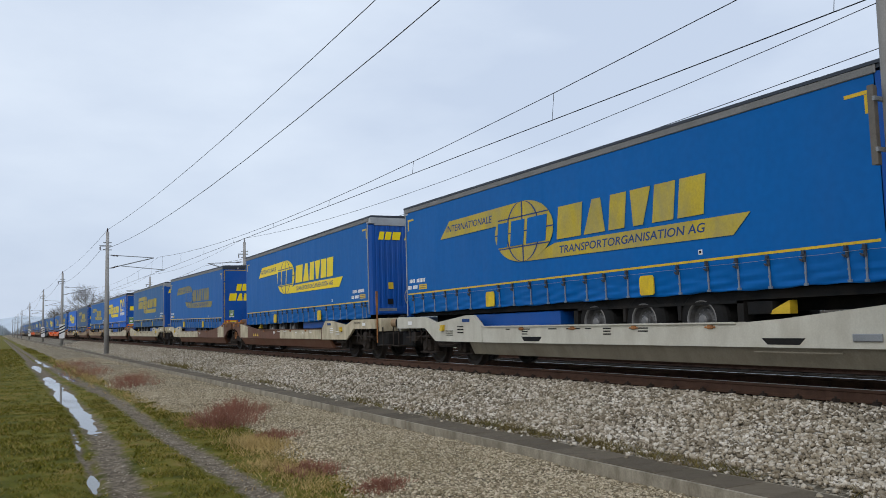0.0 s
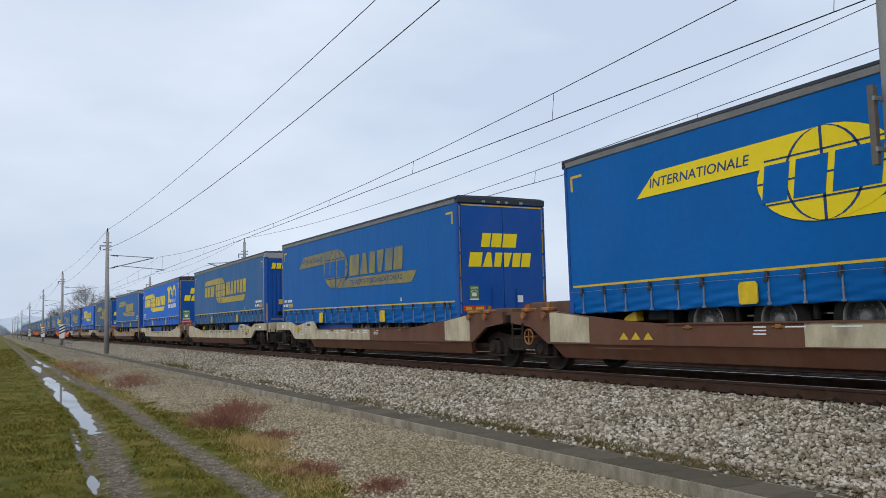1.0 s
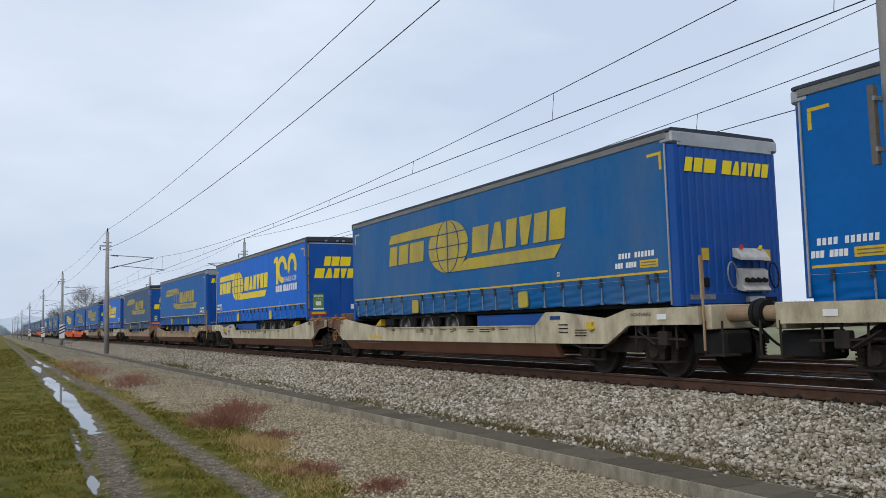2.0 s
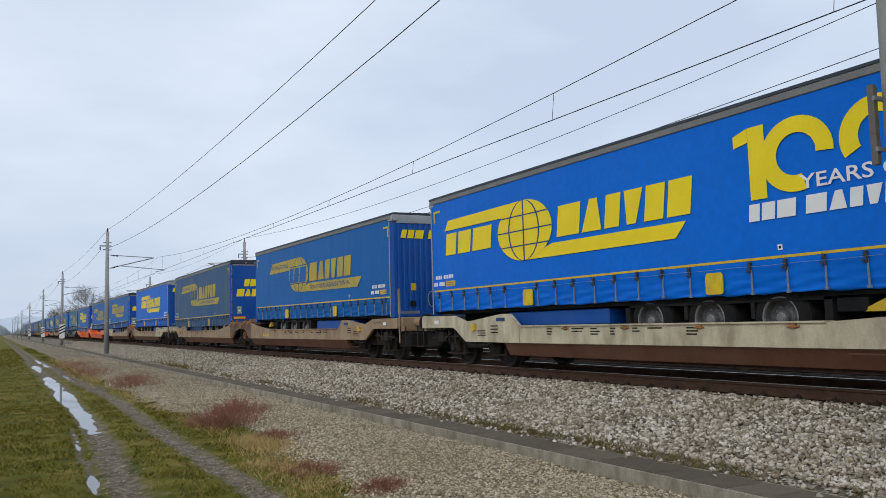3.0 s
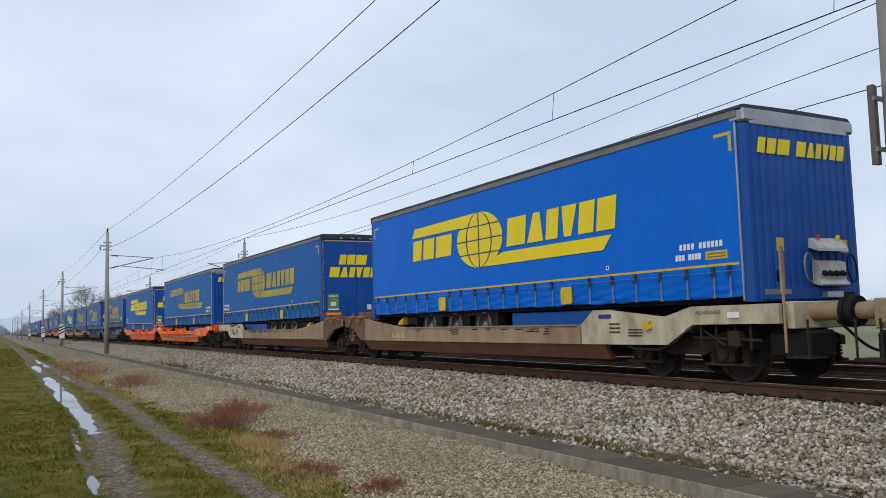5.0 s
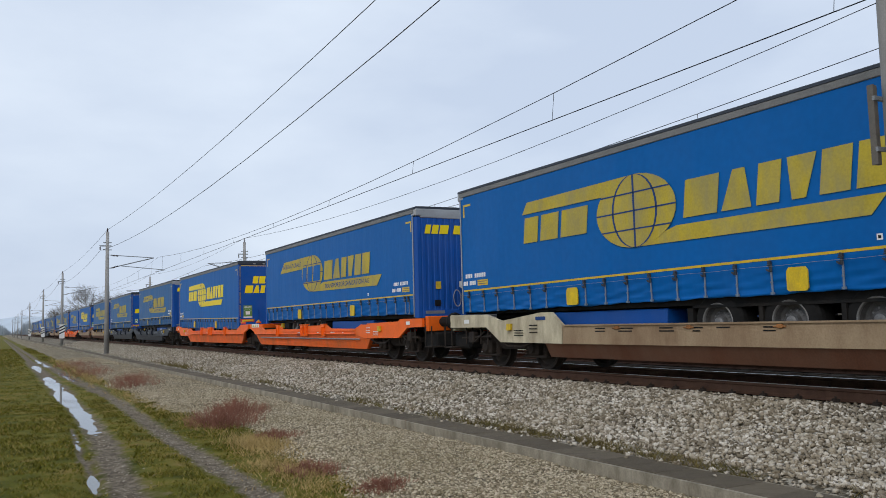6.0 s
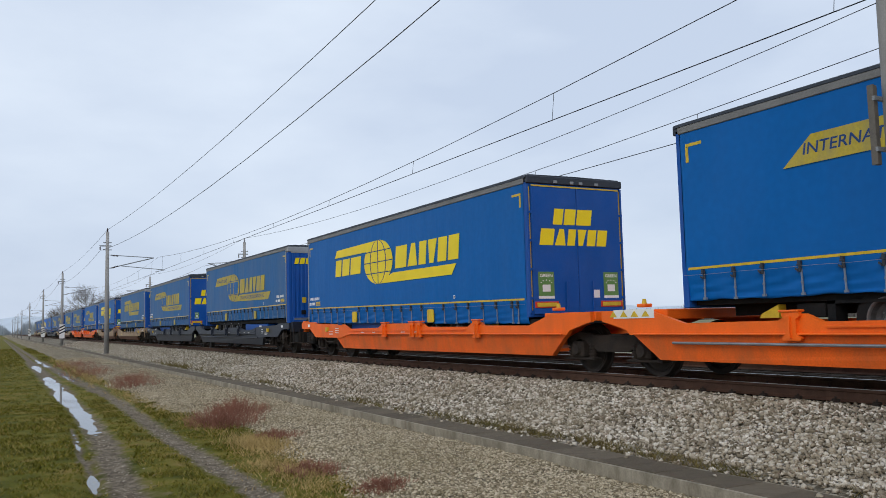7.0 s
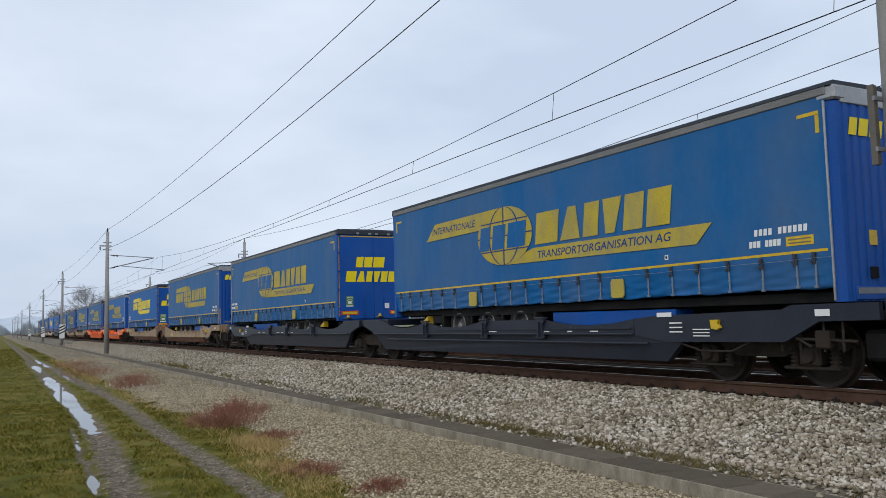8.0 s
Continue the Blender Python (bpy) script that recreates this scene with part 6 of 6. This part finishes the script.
def build_grass():
    rng = np.random.default_rng(12)
    spots = []
    for ya, yb, k, h, w in ((4.0, 12.0, 80000, 0.036, 0.014), (12.0, 24.0, 70000, 0.042, 0.022), (24.0, 50.0, 45000, 0.04, 0.030), (50.0, 110.0, 40000, 0.06, 0.07)):
        for x, y, r, q in zip(rng.uniform(-3.4 if ya < 20 else -7.0, 4.9, k), rng.uniform(ya, yb, k), rng.uniform(0.5, 1.4, k), rng.uniform(0, 1, k)):
            if x > gravel_edge(y) + 0.15:
                continue
            z, wear = ground_shape(x, y)
            if wear > 0.30 + 0.25 * noise.noise((x * 2, y * 2, 5)):
                continue
            if noise.noise((x * 3.0, y * 2.2, 31)) < -0.28 * q - 0.08:
                continue
            tall = 0.45 + 0.8 * max(0.0, noise.noise((x * 0.9, y * 0.9, 9)) + 0.3) + 1.3 * max(0.0, noise.noise((x * 4.5, y * 3.0, 19)))
            spots.append((x, y, z - 0.004, h * r * tall, w, 0.4 + q))
    ob = new("grass", blades("grass", spots, "grass", 2))
    tagged(ob, "short mossy green and brown winter grass", "grass", kind="stuff")
    spots, weeds = [], []
    for cx, cy, rx, ry, k, h in ((3.30, 10.6, 0.32, 1.0, 1300, 0.10), (3.65, 12.9, 0.34, 1.0, 1700, 0.14), (3.2, 9.0, 0.4, 0.8, 500, 0.08), (3.5, 16.5, 0.4, 2.0, 500, 0.10), (3.3, 24.0, 0.3, 5.0, 450, 0.10), (3.2, 36.0, 0.35, 6.0, 500, 0.16), (3.3, 50.0, 0.4, 9.0, 400, 0.2)):
        for g in rng.normal(size=(k, 2)):
            x, y = cx + g[0] * rx * 0.6, cy + g[1] * ry * 0.6
            spots.append((x, y, ground_shape(x, y)[0], h * rng.uniform(0.3, 0.95), 0.006 + 0.0006 * cy, rng.uniform(0.3, 1.6)))
    for cx, cy, rx, ry, k, h in ((6.98, 8.0, 0.22, 3.2, 3600, 0.075), (6.98, 15.0, 0.22, 4.0, 2400, 0.085), (7.1, 11.3, 0.14, 1.4, 600, 0.13), (7.12, 9.0, 0.14, 0.8, 300, 0.11), (7.1, 24.0, 0.2, 2.0, 300, 0.14), (7.1, 38.0, 0.25, 5.0, 700, 0.22), (7.1, 30.0, 0.2, 2.0, 300, 0.14), (7.15, 6.6, 0.12, 1.0, 260, 0.08)):
        for g in rng.normal(size=(int(k * 0.55), 2)):
            x, y = cx + abs(g[0]) * rx * 0.6, cy + g[1] * ry * 0.6
            if noise.noise((x * 2.0, y * 0.8, 41)) > -0.15:
                weeds.append((x, y, ballast_height(max(7.0, x)) + 0.01, h * rng.uniform(0.3, 1.1), 0.008 + 0.0006 * cy, rng.uniform(0.4, 1.6)))
    ob = new("weeds", blades("weeds", weeds, "weeds", 13))
    tagged(ob, "withered brown weeds along the cable duct", "weeds", kind="stuff")
    ob = new("dry_grass", blades("dry_grass", spots, "straw", 3))
    tagged(ob, "pale yellow dead grass along the gravel", "dry grass", kind="stuff")


def build_shrub(x, y, rx, ry, h, count, seed, label):
    """A low thicket of bare reddish shoots."""
    rng = random.Random(seed)
    root = tagged(new("shrub"), label, "shrub", "bare shrubs")
    root.location = (x, y, FIELD_Z)
    for c in range(3):
        segs = []
        for _ in range(count // 3):
            a, r = rng.uniform(0, 2 * math.pi), rng.random() ** 0.6
            px, py = rx * r * math.cos(a) + (c - 1) * rx * 0.35, ry * r * math.sin(a)
            clump = 0.5 + noise.noise((px * 4 + seed, py * 4, seed * 1.7))
            if rng.random() > clump + 0.25:
                continue
            hh = h * rng.uniform(0.35, 1.0) * (1.15 - 0.6 * r) * (0.7 + 0.5 * clump)
            lx, ly = rng.gauss(0, 0.25) + px * 0.35, rng.gauss(0, 0.25) + py * 0.2
            mid = (px + lx * hh * 0.5, py + ly * hh * 0.5, hh * 0.55)
            segs.append(((px, py, -0.03), mid, 0.0050, 0.0040))
            segs.append((mid, (px + lx * hh * 1.2, py + ly * hh * 1.2, hh), 0.0040, 0.0015))
            segs.append((mid, (mid[0] + rng.gauss(0, 0.06), mid[1] + rng.gauss(0, 0.06), hh * 0.9), 0.003, 0.001))
        tagged(shoots("thicket", segs, "twig", root), kind="stuff")


def build_tree(x, y, height, seed, label):
    rng = random.Random(seed)
    root = tagged(new("tree"), label, "tree", "bare trees")
    root.location = (x, y, -1.0)
    trunk, crown = bm_new(), []
    top = Vector((rng.uniform(-0.4, 0.4), rng.uniform(-0.4, 0.4), height * 0.42))
    rod(trunk, (0, 0, 0), top, height * 0.016, height * 0.011, 8)

    def grow(segs, p, d, length, r, depth):
        q = p + d * length
        segs.append((p, q, r, r * 0.6))
        if depth == 0:
            return
        for _ in range(4 if depth > 2 else 3):
            nd = (d + Vector((rng.gauss(0, 0.5), rng.gauss(0, 0.5), rng.gauss(0.12, 0.3)))).normalized()
            grow(segs, p + d * length * rng.uniform(0.45, 1.0), nd, length * rng.uniform(0.55, 0.8), r * 0.6, depth - 1)

    for i in range(6):
        a = i * 1.05 + rng.uniform(-0.3, 0.3)
        d = Vector((math.cos(a) * 0.7, math.sin(a) * 0.7, rng.uniform(0.5, 1.2))).normalized()
        grow(crown, top * rng.uniform(0.6, 1.0), d, height * 0.24, height * 0.0048, 5)
    part("trunk", trunk, "bark", root)
    shoots("crown", crown, "bark", root)


def island_grass():
    """Each blade its own tone between moss green, olive and straw."""
    m = M["grass"]
    n, l = m.node_tree.nodes, m.node_tree.links
    geo = n.new("ShaderNodeNewGeometry")
    r = n.new("ShaderNodeValToRGB")
    e = r.color_ramp.elements
    e[0].position, e[0].color = 0.0, (0.022, 0.026, 0.005, 1)
    e[1].position, e[1].color = 1.0, (0.42, 0.305, 0.11, 1)
    e.new(0.45).color = (0.108, 0.110, 0.011, 1)
    e.new(0.8).color = (0.22, 0.178, 0.028, 1)
    l.new(geo.outputs["Random Per Island"], r.inputs["Fac"])
    mix = n.new("ShaderNodeMix")
    mix.data_type = "RGBA"
    mix.inputs["Factor"].default_value = 0.75
    old = n["Principled BSDF"].inputs["Base Color"].links[0].from_socket
    l.new(old, mix.inputs["A"])
    l.new(r.outputs["Color"], mix.inputs["B"])
    l.new(mix.outputs["Result"], n["Principled BSDF"].inputs["Base Color"])


island_grass()


def build_distance():
    rng = random.Random(31)
    # low hills, with the distance haze put into their colour
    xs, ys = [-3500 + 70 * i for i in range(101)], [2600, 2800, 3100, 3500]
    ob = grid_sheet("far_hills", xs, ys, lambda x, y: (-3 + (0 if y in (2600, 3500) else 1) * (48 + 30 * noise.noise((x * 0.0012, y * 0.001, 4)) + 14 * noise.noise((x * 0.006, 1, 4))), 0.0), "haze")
    tagged(ob, "low hills, haze painted in as blue-grey", "hills", kind="structure")
    # woods across the field
    spots = []
    for i in range(9000):
        f = rng.random()
        x, y = 210 + 60 * f + rng.uniform(-6, 6), -60 + 560 * f + rng.uniform(-4, 4)
        h = 5.0 + 3.5 * noise.noise((f * 22, 0, 0)) + rng.uniform(-2, 1.2)
        spots.append((x, y, -1.0, max(1.5, h), 0.5, 0.12))
    for i in range(5000):
        f = rng.random()
        x, y = 40 + 330 * f + rng.uniform(-8, 8), 620 + rng.uniform(-6, 6)
        h = 8.0 + 5 * noise.noise((f * 16, 3, 0)) + rng.uniform(-2.5, 1.5)
        spots.append((x, y, -1.0, max(2, h), 0.9, 0.12))
    # farthest trees, with distance haze painted in as their grey
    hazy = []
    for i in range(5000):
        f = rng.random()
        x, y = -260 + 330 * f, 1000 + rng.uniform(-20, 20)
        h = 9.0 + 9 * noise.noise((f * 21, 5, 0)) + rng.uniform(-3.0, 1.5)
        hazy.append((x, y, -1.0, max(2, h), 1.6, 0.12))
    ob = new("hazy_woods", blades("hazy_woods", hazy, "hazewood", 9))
    tagged(ob, "trees on the horizon with haze put into their grey", "woods", kind="stuff")
    ob = new("far_woods", blades("far_woods", spots, "farwood", 8))
    tagged(ob, "leafless grey-brown woods across the field", "woods", kind="stuff")


build_grass()
for x, y, rx, ry, h, n, s, lab in (
        (3.85, 16.0, 0.55, 0.8, 0.42, 700, 1, "dense bare shrub with red-brown shoots"),
        (4.55, 17.6, 0.50, 0.8, 0.46, 600, 2, "bare red-brown shrub on the gravel edge"),
        (4.15, 13.5, 0.30, 0.35, 0.20, 260, 3, "small bare red-brown shrub in gravel"),
        (3.50, 10.0, 0.32, 0.45, 0.20, 360, 4, "low red-brown shrub in dry grass"),
        (3.80, 8.45, 0.30, 0.35, 0.17, 300, 5, "low bare reddish shrub in gravel"),
        (4.00, 28.5, 0.65, 1.1, 0.50, 420, 6, "bare dark-red shrub beside the gravel"),
        (4.40, 31.5, 0.60, 1.0, 0.45, 300, 7, "bare dark-red shrub beside the gravel"),
        (3.60, 38.5, 0.8, 3.0, 0.45, 420, 8, "long low thicket of bare reddish shoots"),
        (3.70, 47.0, 0.8, 4.0, 0.45, 420, 9, "long low thicket of bare reddish shoots")):
    build_shrub(x, y, rx, ry, h, n, s, lab)
for x, y, h, s in ((26, 285, 15.5, 1), (27, 330, 12.0, 2), (25, 400, 13.0, 3), (27, 366, 10.5, 4), (26, 236, 11.0, 5), (28, 226, 11.5, 6), (25, 216, 10.0, 7), (30, 470, 13.0, 8), (27, 250, 10.5, 9), (26, 430, 12.0, 10)):
    build_tree(x, y, h * 1.22, s, "leafless grey-brown tree behind the tracks")
build_distance()


motions()
